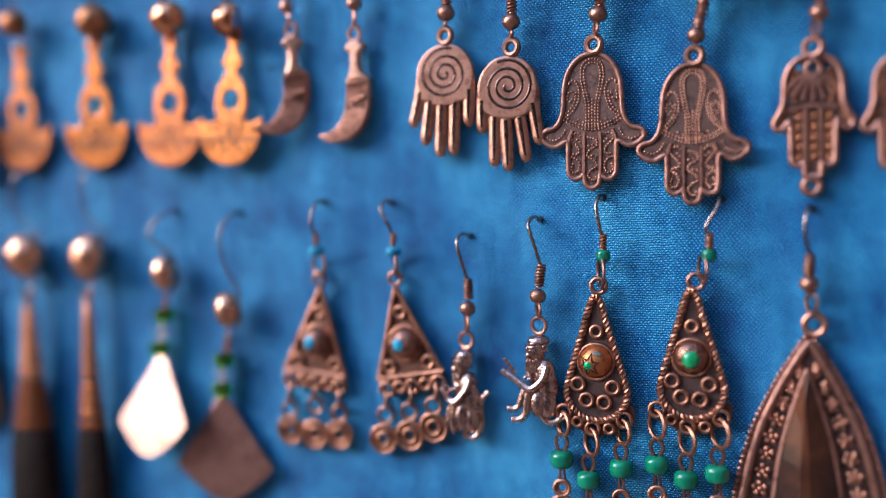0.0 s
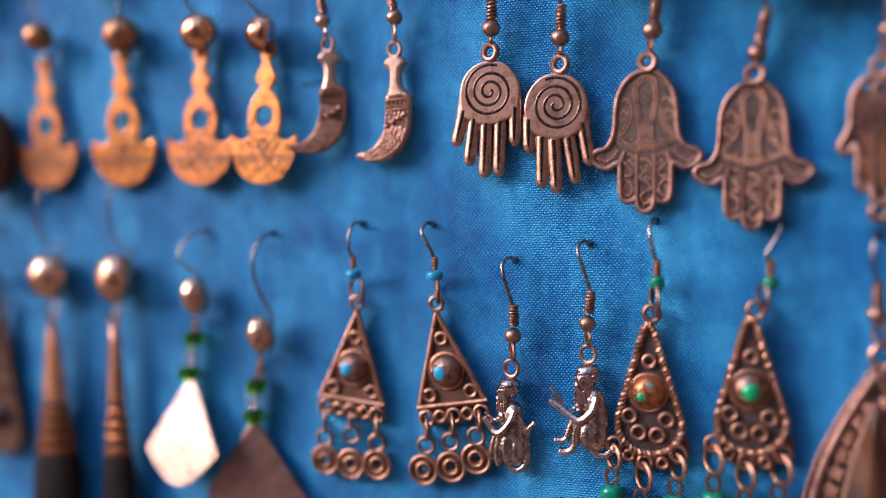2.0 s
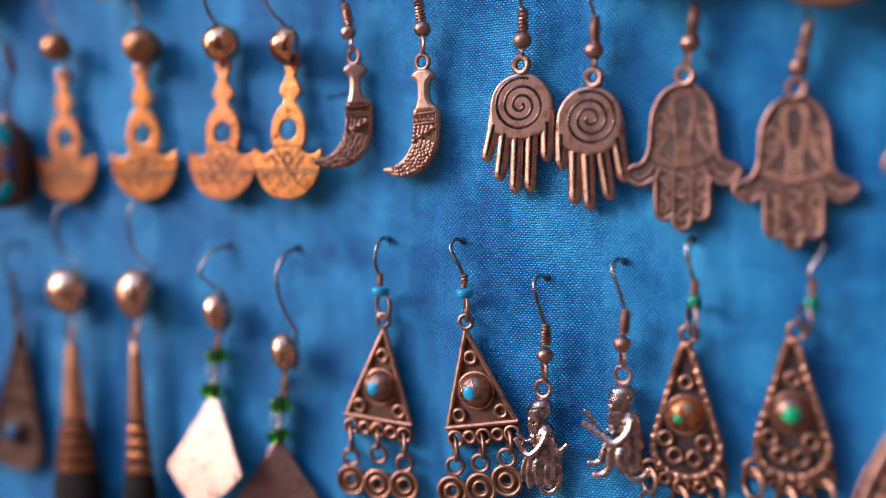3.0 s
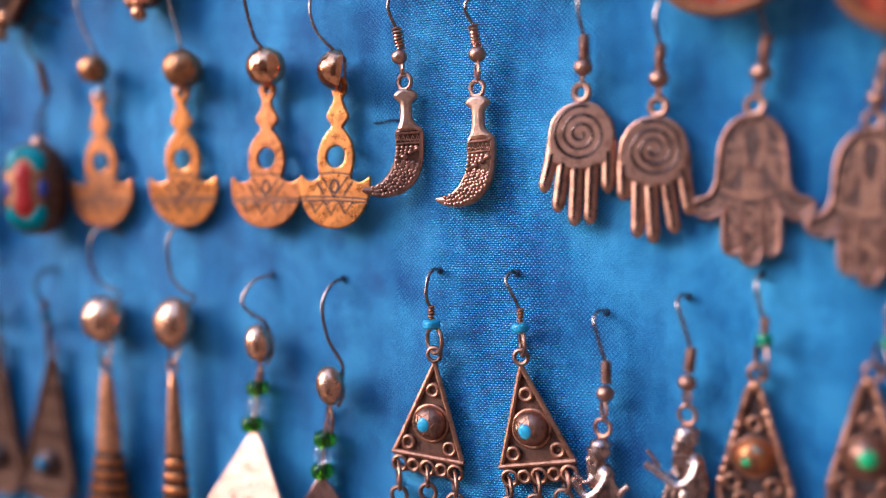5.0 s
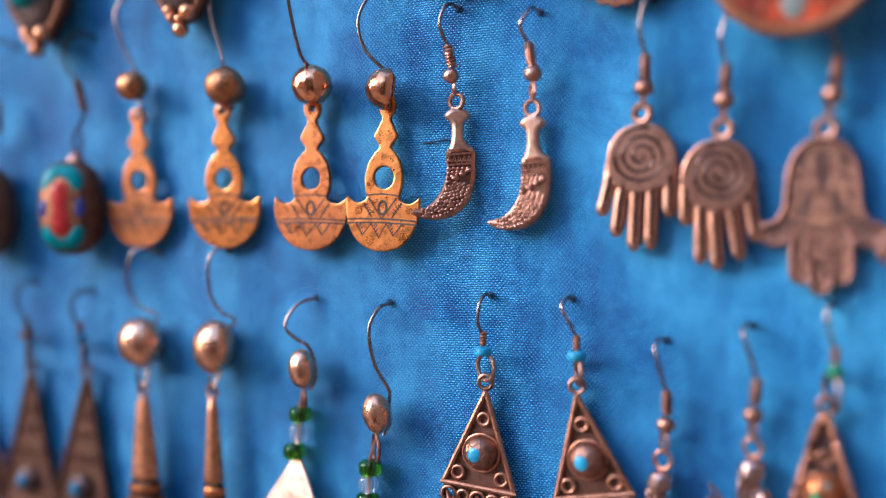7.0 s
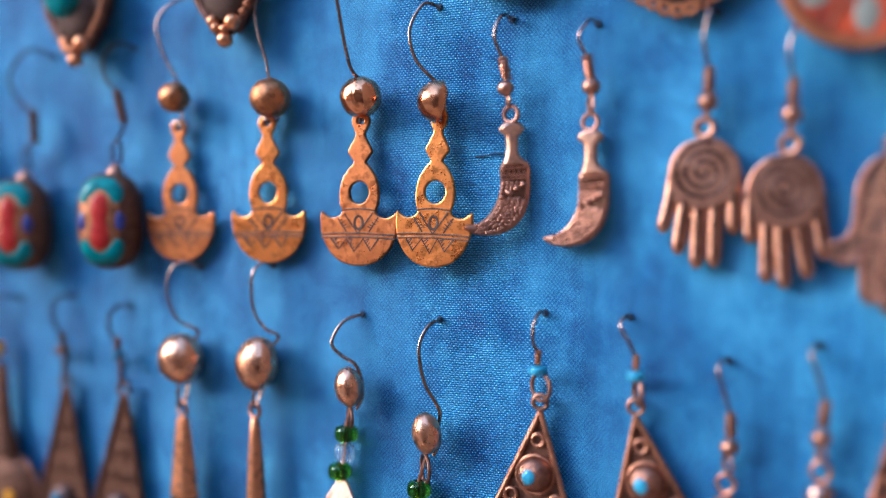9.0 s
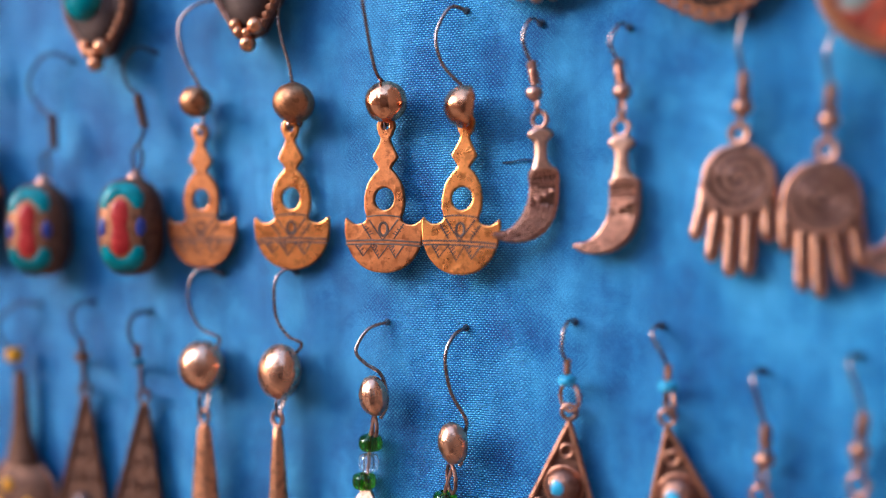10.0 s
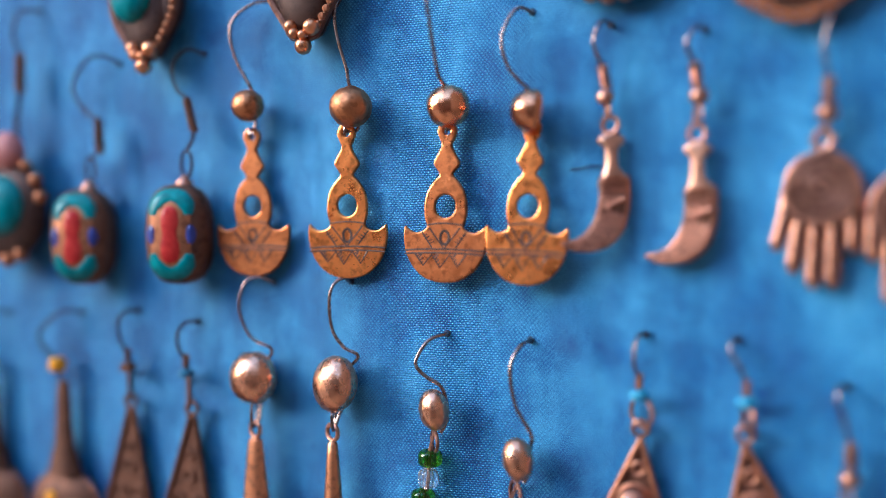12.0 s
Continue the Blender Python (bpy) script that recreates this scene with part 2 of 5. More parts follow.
class Geo:
    """Collects the faces of one part."""

    def __init__(self):
        self.v, self.f = [], []

    def add(self, verts, faces):
        k = len(self.v)
        self.v += [tuple(p) for p in verts]
        self.f += [tuple(i + k for i in f) for f in faces]
        return self

    def grid(self, rings, wrap_rows=False, caps=True):
        n, m = len(rings), len(rings[0])
        faces = []
        for i in range(n if wrap_rows else n - 1):
            for j in range(m):
                a, b = i * m + j, i * m + (j + 1) % m
                c, e = (i + 1) % n * m + (j + 1) % m, (i + 1) % n * m + j
                faces.append((a, b, c, e))
        if caps and not wrap_rows:
            faces += [tuple(range(m))[::-1], tuple(range((n - 1) * m, n * m))]
        return self.add([p for r in rings for p in r], faces)

    def tube(self, pts, r, closed=False, seg=8, flat=None, taper=None):
        """A wire along a line; flat squeezes it against the board."""
        p = np.array(pts, float)
        n = len(p)
        t = np.roll(p, -1, 0) - np.roll(p, 1, 0)
        if not closed:
            t[0], t[-1] = p[1] - p[0], p[-1] - p[-2]
        t /= np.linalg.norm(t, axis=1)[:, None] + 1e-12
        rings = []
        up = np.array([0, 1.0, 0]) if abs(t[0][1]) < 0.9 else np.array([1.0, 0, 0])
        for i in range(n):
            if flat is not None:
                up = np.array([0, 1.0, 0])
            side = np.cross(t[i], up)
            side /= np.linalg.norm(side) + 1e-12
            if flat is None:
                up = np.cross(side, t[i])
            rr = r * (taper[i] if taper is not None else 1)
            rings.append([p[i] + rr * (math.cos(a) * side + math.sin(a) * up * (flat or 1)) for a in np.linspace(0, 2 * math.pi, seg, endpoint=False)])
        return self.grid(rings, wrap_rows=closed)

    def ring(self, u, v, d, r, w, turn=0.0, n=20, seg=8, tall=1.0):
        """A round link of wire; turn: degrees about the upright."""
        c, s = math.cos(radians(turn)), math.sin(radians(turn))
        pts = [(u + r * math.cos(a) * c, d + r * math.cos(a) * s, v + tall * r * math.sin(a)) for a in np.linspace(0, 2 * math.pi, n, endpoint=False)]
        return self.tube(pts, w, closed=True, seg=seg)

    def ball(self, u, d, v, ru, rd=None, rv=None, n=18, m=11, power=1.0):
        rd, rv = rd or ru, rv or ru

        def s(x):
            return math.copysign(abs(x) ** power, x)

        rings = []
        for i in range(m + 1):
            b = -math.pi / 2 + math.pi * i / m
            b = max(min(b, math.pi / 2 - 0.02), -math.pi / 2 + 0.02)
            rings.append([(u + ru * s(math.cos(b)) * s(math.cos(a)), d + rd * s(math.cos(b)) * s(math.sin(a)), v + rv * s(math.sin(b))) for a in np.linspace(0, 2 * math.pi, n, endpoint=False)])
        return self.grid(rings)

    def lathe(self, profile, u, d, seg=20, squash=1.0, lean=0.0):
        """Turned about an upright; profile of (radius, v); lean: drift of u for each unit of v below the first."""
        v0 = profile[0][1]
        rings = [[(u + lean * (v0 - v) + r * math.cos(a), d + squash * r * math.sin(a), v) for a in np.linspace(0, 2 * math.pi, seg, endpoint=False)] for r, v in profile]
        return self.grid(rings)

    def bead(self, u, d, v, r, h, hole=0.35, seg=20):
        """A round-shouldered bead with a hole."""
        prof = [(r * (hole + (1 - hole) * max(0, 1 - abs(x) ** 3.6) ** 0.45), v + h / 2 * x) for x in np.sin(np.linspace(-math.pi / 2, math.pi / 2, 15))]
        rings = [[(u + q * math.cos(a), d + q * math.sin(a), z) for a in np.linspace(0, 2 * math.pi, seg, endpoint=False)] for q, z in prof]
        rings += [[(u + r * hole * math.cos(a), d + r * hole * math.sin(a), z) for a in np.linspace(0, 2 * math.pi, seg, endpoint=False)] for z in np.linspace(v + h / 2 * 0.9, v - h / 2 * 0.9, 3)]
        return self.grid(rings, wrap_rows=True)

    def plate(self, outlines, d, thick, bevel=0.15):
        """A flat piece cut to an outline, with holes, its edges rounded; d is its front."""
        cu = bpy.data.curves.new("cut", "CURVE")
        cu.dimensions, cu.fill_mode = "2D", "BOTH"
        cu.extrude, cu.bevel_depth, cu.bevel_resolution, cu.offset = max(thick / 2 - bevel, 0.001), bevel, 1, -bevel
        for line in outlines:
            sp = cu.splines.new("POLY")
            sp.points.add(len(line) - 1)
            sp.use_cyclic_u = True
            for q, (u, v) in zip(sp.points, line):
                q.co = (u, v, 0, 1)
        ob = bpy.data.objects.new("cut", cu)
        scene.collection.objects.link(ob)
        dg = bpy.context.evaluated_depsgraph_get()
        me = ob.evaluated_get(dg).to_mesh()
        vs = [(q.co.x, d - thick / 2 + q.co.z, q.co.y) for q in me.vertices]
        fs = [tuple(f.vertices) for f in me.polygons]
        ob.evaluated_get(dg).to_mesh_clear()
        bpy.data.objects.remove(ob)
        bpy.data.curves.remove(cu)
        return self.add(vs, fs)

    def turned(self, u, d, v, about_up=0.0, in_plane=0.0, nod=0.0):
        """Turned about a point: right side out, then clockwise in the board's plane, then the lower end out."""
        cu, su = math.cos(radians(about_up)), math.sin(radians(about_up))
        cr, sr = math.cos(radians(in_plane)), math.sin(radians(in_plane))
        cn, sn = math.cos(radians(nod)), math.sin(radians(nod))
        out = []
        for a, b, c in self.v:
            a, b, c = a - u, b - d, c - v
            a, b = a * cu - b * su, a * su + b * cu
            a, c = a * cr + c * sr, c * cr - a * sr
            b, c = b * cn - c * sn, c * cn + b * sn
            out.append((u + a, d + b, v + c))
        self.v = out
        return self

    def dented(self, u, d, v, amount, seed=0.0):
        """Uneven by a hammer's flutes, which run from pole to pole."""
        out = []
        for p in self.v:
            w = Vector(p) - Vector((u, d, v))
            n = w.normalized()
            k = 1 + amount * noise.noise(Vector((n.x * 4.2 + seed, n.y * 4.2, n.z * 1.1))) + 0.5 * amount * noise.noise(Vector((n.x * 9 + seed, n.y * 9, n.z * 2.0)))
            out.append((u + w.x * k, d + w.y * k, v + w.z * k))
        self.v = out
        return self

    def dots(self, line, r, gap, d, high=0.8):
        """Grains along a line."""
        p = np.array(line, float)
        seg = np.linalg.norm(np.diff(p, axis=0), axis=1)
        s = np.concatenate([[0], np.cumsum(seg)])
        for k in np.linspace(0, s[-1], max(2, int(s[-1] / gap) + 1)):
            self.ball(np.interp(k, s, p[:, 0]), d, np.interp(k, s, p[:, 1]), r, r * high, r, 7, 4)
        return self

    def rope(self, pts, r, pitch, strands=2, closed=False):
        """Twisted wire."""
        p = np.array(pts, float)
        seg = np.linalg.norm(np.diff(p, axis=0), axis=1)
        s = np.concatenate([[0], np.cumsum(seg)])
        n = max(8, int(s[-1] / pitch * 7))
        k = np.linspace(0, s[-1], n, endpoint=not closed)
        q = np.stack([np.interp(k, s, p[:, i]) for i in range(3)], 1)
        t = np.gradient(q, axis=0)
        t /= np.linalg.norm(t, axis=1)[:, None] + 1e-12
        side = np.cross(t, np.array([0, 1.0, 0]))
        for j in range(strands):
            ph = 2 * math.pi * (k / pitch + j / strands)
            self.tube(q + r * 0.55 * (np.cos(ph)[:, None] * side + np.sin(ph)[:, None] * np.array([0, 1.0, 0])), r * 0.6, closed=closed, seg=6)
        return self


FACE_Y, MID_Z = 0.196, 1.4
BASE = {}


def thing(name, u, v, label, category="earring", group=""):
    ob = new(name)
    ob.location = (u / 1000, FACE_Y, MID_Z + v / 1000)
    ob.empty_display_size = 0.005
    BASE[ob] = (u, v)
    return tagged(ob, label, category, group)


def mesh_of(name, geo, base, material, sharp=38):
    me = bpy.data.meshes.new(name)
    u, v = base
    me.from_pydata([((a - u) / 1000, -b / 1000, (c - v) / 1000) for a, b, c in geo.v], [], geo.f)
    bm = bmesh.new()
    bm.from_mesh(me)
    bmesh.ops.recalc_face_normals(bm, faces=bm.faces)
    bm.to_mesh(me)
    bm.free()
    me.polygons.foreach_set("use_smooth", [True] * len(me.polygons))
    me.set_sharp_from_angle(angle=radians(sharp))
    me.materials.append(material)
    return me


def part(name, geo, material, parent, label="", sharp=38):
    root = parent
    while root.parent:
        root = root.parent
    ob = new(name, mesh_of(name, geo, BASE[root], material, sharp))
    ob.parent = parent
    return tagged(ob, label)


# ---- the setting ----
def box_mesh(name, lo, hi, material, kind="structure", label="", category=""):
    g = bmesh.new()
    bmesh.ops.create_cube(g, size=1, matrix=Matrix.Translation([(a + b) / 2 for a, b in zip(lo, hi)]) @ Matrix.Diagonal([b - a for a, b in zip(lo, hi)] + [1]))
    me = bpy.data.meshes.new(name)
    g.to_mesh(me)
    g.free()
    me.materials.append(material)
    return tagged(new(name, me), label, category, kind=kind)


box_mesh("ground", (-80, -80, -0.1), (80, 80, 0), PAVING, label="pale stone paving of the lane", category="ground")
box_mesh("wall_behind", (-6, 0.30, 0), (6, 0.55, 2.2), PLASTER, label="ochre plaster wall behind the display board", category="wall")
# Unseen; placed to keep the bright horizon out of the plates' reflections.
box_mesh("unseen_wall_opposite", (-9.0, -4.4, 0), (-1.6, -4.0, 2.9), PLASTER, label="unseen ochre wall opposite that hides the low sky", category="wall")
# Invented dark wall in front: darkens ball centres and blocks low sky.
box_mesh("unseen_wall_opposite", (-1.0, -2.0, 0), (8, -1.7, 2.7), FRONT_BLOCKER, label="added dark wall out of view that the copper reflects", category="wall")
# Added out of view: cuts the light from the left across the board.
box_mesh("unseen_wall_side", (-0.68, 0.00, 0), (-0.62, 0.30, 2.2), PLASTER, label="added ochre wall out of view that shades the left end", category="wall")
# Added out of view: blocks sky light from the right-hand cloth.
box_mesh("unseen_wall_side", (0.085, -0.35, 0), (0.11, 0.30, 2.2), SIDE_BLOCKER, label="added dark wall out of view that dims the right end", category="wall")
box_mesh("backing_board", (-0.62, 0.2005, 0.95), (0.085, 0.30, 1.85), PLYWOOD, label="wooden board behind the blue cloth", category="board")


def cloth_height(u, v):
    """Slack of the cloth over the board, in mm."""
    h = 0.35 * noise.noise(Vector((u * 0.05, v * 0.012, 0))) + 0.22 * noise.noise(Vector((u * 0.02, v * 0.05, 3)))
    h += 0.30 * noise.noise(Vector((u * 0.11, v * 0.018, 11)))
    h += 0.16 * noise.noise(Vector((u * 0.42, v * 0.035, 19))) * (0.5 + noise.noise(Vector((u * 0.03, v * 0.04, 23))))
    return h + 0.14 * noise.noise(Vector((u * 0.2, v * 0.06, 7))) - 0.25


def display_cloth():
    us = np.concatenate([np.linspace(-620, -292, 12, endpoint=False), np.linspace(-292, 42, 336, endpoint=False), np.linspace(42, 85, 6)])
    vs = np.concatenate([np.linspace(-450, -100, 12, endpoint=False), np.linspace(-100, 94, 196, endpoint=False), np.linspace(94, 450, 12)])
    verts = [(u / 1000, FACE_Y - cloth_height(u, v) / 1000, MID_Z + v / 1000) for v in vs for u in us]
    n = len(us)
    faces = [(j * n + i, j * n + i + 1, (j + 1) * n + i + 1, (j + 1) * n + i) for j in range(len(vs) - 1) for i in range(n - 1)]
    k = len(verts)
    rim = [i for i in range(n)] + [j * n + n - 1 for j in range(1, len(vs))] + [(len(vs) - 1) * n + i for i in range(n - 2, -1, -1)] + [j * n for j in range(len(vs) - 2, 0, -1)]
    verts += [(verts[i][0], 0.2004, verts[i][2]) for i in rim]
    faces += [(rim[a], k + a, k + (a + 1) % len(rim), rim[(a + 1) % len(rim)]) for a in range(len(rim))]
    me = bpy.data.meshes.new("display_cloth")
    me.from_pydata(verts, [], faces)
    me.polygons.foreach_set("use_smooth", [True] * len(me.polygons))
    me.materials.append(CLOTH)
    return tagged(new("display_cloth", me), "bright blue woven cotton cloth stretched over a board", "cloth", kind="structure")


CLOTH_OB = display_cloth()


# ---- fittings that the earrings share ----
def puncture(u, v):
    g = Geo().tube(lift(circle(u, v, 0.55, 10), 0.0), 0.28, closed=True, seg=6)
    # A solid dark ball stands in for the shade inside the hole.
    g.ball(u, -0.1, v, 0.5, 0.35, 0.5, 8, 4)
    ob = new("puncture", mesh_of("puncture", g, (0, 0), THREAD))
    ob.location = (0, FACE_Y, MID_Z)
    ob.parent = CLOTH_OB


def bare_wire(e, pts, r=0.36, material=None):
    """The hook: pts run from the hole in the cloth to its lower end."""
    u, d, v = pts[0]
    puncture(u, v)
    return part("ear_wire", Geo().tube(curve_through([(u, -1.5, v)] + list(pts), 10), r * 1.12, seg=10), material or WIRE, e, "thin brown copper hook")


def coil(e, u0, v0, u1, v1, d, r, material, turns=7):
    g = Geo()
    n = turns * 12
    pts = [(u0 + (u1 - u0) * i / n + r * math.cos(2 * math.pi * i / 12), d + r * math.sin(2 * math.pi * i / 12), v0 + (v1 - v0) * i / n) for i in range(n + 1)]
    g.tube(pts, abs(v1 - v0) / turns * 0.40, seg=6)
    g.tube([(u0, d, v0 + 0.3), (u1, d, v1 - 0.2)], r * 0.75, seg=8)
    return part("coil", g, material, e, "tightly wound copper wire")


def fish_hook(e, hole, coil_top, coil_end, bead, r_bead, ring, material=None, bulge=1.2, d=3.6, turns=6, bead_material=None):
    """A fish-hook wire with a wound collar, a small ball and a loop to the pendant's ring."""
    m = material or ANTIQUE
    (hu, hv), (cu, cv), (eu, ev), (bu, bv), (ru, rv) = hole, coil_top, coil_end, bead, ring
    top = hv + 0.6
    bare_wire(e, [(hu, 0.6, hv), (hu - bulge * 0.5, 2.4, top), (hu - bulge, 4.4, top - 1.6), (cu - bulge * 0.75, 4.9, cv + (top - cv) * 0.45), (cu, d + 0.2, cv)])
    coil(e, cu, cv, eu, ev, d, 0.95, m, turns)
    part("ball", Geo().ball(bu, d, bv, r_bead, r_bead, r_bead * 0.92), bead_material or m, e, "small round copper ball")
    g = Geo().tube([(bu, d, bv - r_bead * 0.8), (bu, d - 0.1, (bv + rv) / 2 + 0.6)], 0.5)
    g.ring((bu + ru) / 2, (bv - r_bead * 0.9 + rv + 0.6) / 2, d - 0.4, abs(bv - r_bead - rv - 0.2) / 2, 0.42, 62, 16, 6)
    part("link", g, m, e)


# ---- sickle earrings ----
def sickle_earring(cu, drop, ball, r_ball, wire, label, squash=1.0, ball_turn=0.0, about_up=0.0, nod=0.0, detail=True, ball_material=None, half_shell=False, plate_material=None, lean=0.0, wide=1.0):
    e = thing("sickle_earring", cu, 40 + drop, label, "earring", "sickle earrings in the upper row")
    half = [(0, 41.9), (1.5, 41.3), (2.2, 39.7), (1.6, 37.9), (1.15, 36.7), (2.1, 34.7), (2.95, 33.0), (2.1, 31.6), (1.5, 30.5), (2.6, 29.3), (4.1, 27.1), (4.8, 24.2),
            (4.7, 21.6), (4.15, 19.7), (5.0, 18.7), (6.9, 18.4), (8.5, 19.2), (9.2, 19.7), (9.45, 17.6), (8.9, 14.2), (7.2, 11.0), (4.6, 8.8), (1.8, 7.9), (0, 7.8)]
    line = [(cu + u * wide, v + drop) for u, v in mirrored(half)]
    line = [tuple(p) for p in curve_through(line, 4, True)]
    g = Geo().plate([line, circle(cu, 23.9 + drop, 2.35, 24, 2.45), circle(cu, 39.8 + drop, 0.85, 12)], 3.0, 1.2, 0.36)
    pivot = (cu, 2.6, 40 + drop)
    plate = part("pendant", g.turned(*pivot, about_up, lean, nod), plate_material or ROSY, e, "hammered copper sickle plate with a round hole")
    if detail:
        k = Geo()

        def cut(pts, r=0.17, closed=False):
            q = [(cu + u * wide, 3.03, v + drop) for u, v in pts]
            k.tube(q, r * 1.3, closed=closed, seg=5, flat=0.3)

        rnd = random.Random(int(-cu))

        def near(x, v):
            return x + rnd.uniform(-0.16, 0.16), v + rnd.uniform(-0.14, 0.14)

        cut(circle(0.1, 17.3, 1.0, 16, 1.45), 0.25, True)
        cut([(-4.2, 19.9), (-2, 20.2), (0, 20.3), (2, 20.2), (4.2, 19.9)], 0.14)
        cut([near(-3.5, 19.4), (0, 14.9), near(3.6, 19.4)], 0.16)
        for side in (-1, 1):
            cut([near(side * 5.0, 18.4), near(side * 2.6, 15.2)], 0.14)
            for i in range(4):
                cut([near(side * (2.3 + 0.55 * i), 16.4 + 0.55 * i), near(side * (3.3 + 0.5 * i), 15.9 + 0.5 * i)], 0.09)
        for v in (14.05, 14.85):
            cut([(x, v - 0.004 * x * x + rnd.uniform(-0.05, 0.05)) for x in np.linspace(-9.0, 9.0, 13)], 0.16)
        teeth = [near(x, v) for x, v in ((-6.4, 13.8), (-4.7, 11.3), (-2.7, 13.8), (-0.7, 10.9), (1.3, 13.8), (3.1, 11.2), (5.0, 13.8))]
        cut(teeth, 0.17)
        for (x0, v0), (x1, v1) in zip(teeth[0::2], teeth[1::2]):
            for i in range(1, 5):
                q = i / 5
                a = (x0 + (x1 - x0) * q, v0 + (v1 - v0) * q)
                cut([a, (a[0] + 0.55 * (1.1 - q) * 2, min(13.8, a[1] + 1.5 * (1.1 - q)))], 0.1)
        part("engraving", k.turned(*pivot, about_up, lean, nod), CREVICE, plate, "dark engraved lines and zigzags")
    bu, bv = ball
    g = Geo().ball(bu, 5.0, bv, r_ball, r_ball * squash, r_ball * 0.97, 56, 32).dented(bu, 5.0, bv, 0.035, cu)
    if half_shell:
        g.v = [(u, max(d, 4.6 + 0.5 * ((u - bu) ** 2 + (v - bv) ** 2) / r_ball ** 2), v) for u, d, v in g.v]
    part("ball", g.turned(bu, 5.0, bv, ball_turn, ball_turn * 0.2), ball_material or POLISHED, e, "polished hollow copper half ball" if half_shell else "polished hollow copper ball")
    bare_wire(e, list(wire) + [(bu + 0.6, 3.2, bv + r_ball * 0.6), (bu + 0.1, 2.4, bv), (bu + 0.2, 2.2, bv - r_ball), (cu + 0.3, 2.8, 40.2 + drop)], 0.36)
    part("link", Geo().ring(cu, 40.4 + drop, 3.0, 1.15, 0.3, 75, 14, 6), WIRE, e)


sickle_earring(-189.0, 0.8, (-188.4, 47.4), 3.7, [(-183.6, 0.5, 71.4), (-187.6, 3.2, 70.8), (-192.0, 4.6, 67.6), (-193.1, 4.8, 63.6), (-191.3, 4.6, 57.4), (-188.2, 4.4, 52.0)], "dull rosy copper sickle earring with a small matte ball", about_up=-3, ball_material=MATTE, plate_material=BRASSY)
sickle_earring(-164.6, 0.6, (-162.2, 45.7), 4.6, [(-160.0, 0.5, 75.6), (-162.6, 3.6, 74.0), (-165.2, 4.6, 69.4), (-166.0, 4.8, 65.5), (-165.2, 4.8, 60.1), (-163.4, 4.6, 54.2), (-162.8, 4.4, 50.6)], "golden copper sickle earring with a round matte ball", about_up=-4, ball_material=MATTE, plate_material=GOLDEN)
sickle_earring(-140.7, 0.0, (-139.5, 44.6), 4.6, [(-141.0, 0.5, 76.0), (-142.0, 8.0, 76.5), (-140.5, 14.0, 67.0), (-140.2, 13.0, 60.5), (-140.2, 10.0, 53.2), (-140.3, 7.0, 49.8)], "engraved copper sickle earring with a round ball", squash=0.85, ball_turn=-10, lean=1.2, nod=2, plate_material=ROSY)
sickle_earring(-122.2, -0.3, (-121.0, 42.5), 4.7, [(-122.8, 0.5, 63.5), (-125.2, 3.6, 63.6), (-127.6, 5.4, 58.0), (-126.3, 5.4, 51.8), (-122.4, 4.6, 47.2)], "engraved golden sickle earring with a half-ball bead", squash=1.05, ball_turn=54, about_up=-1, lean=2.6, wide=0.93, nod=3, half_shell=True, plate_material=GOLDEN)


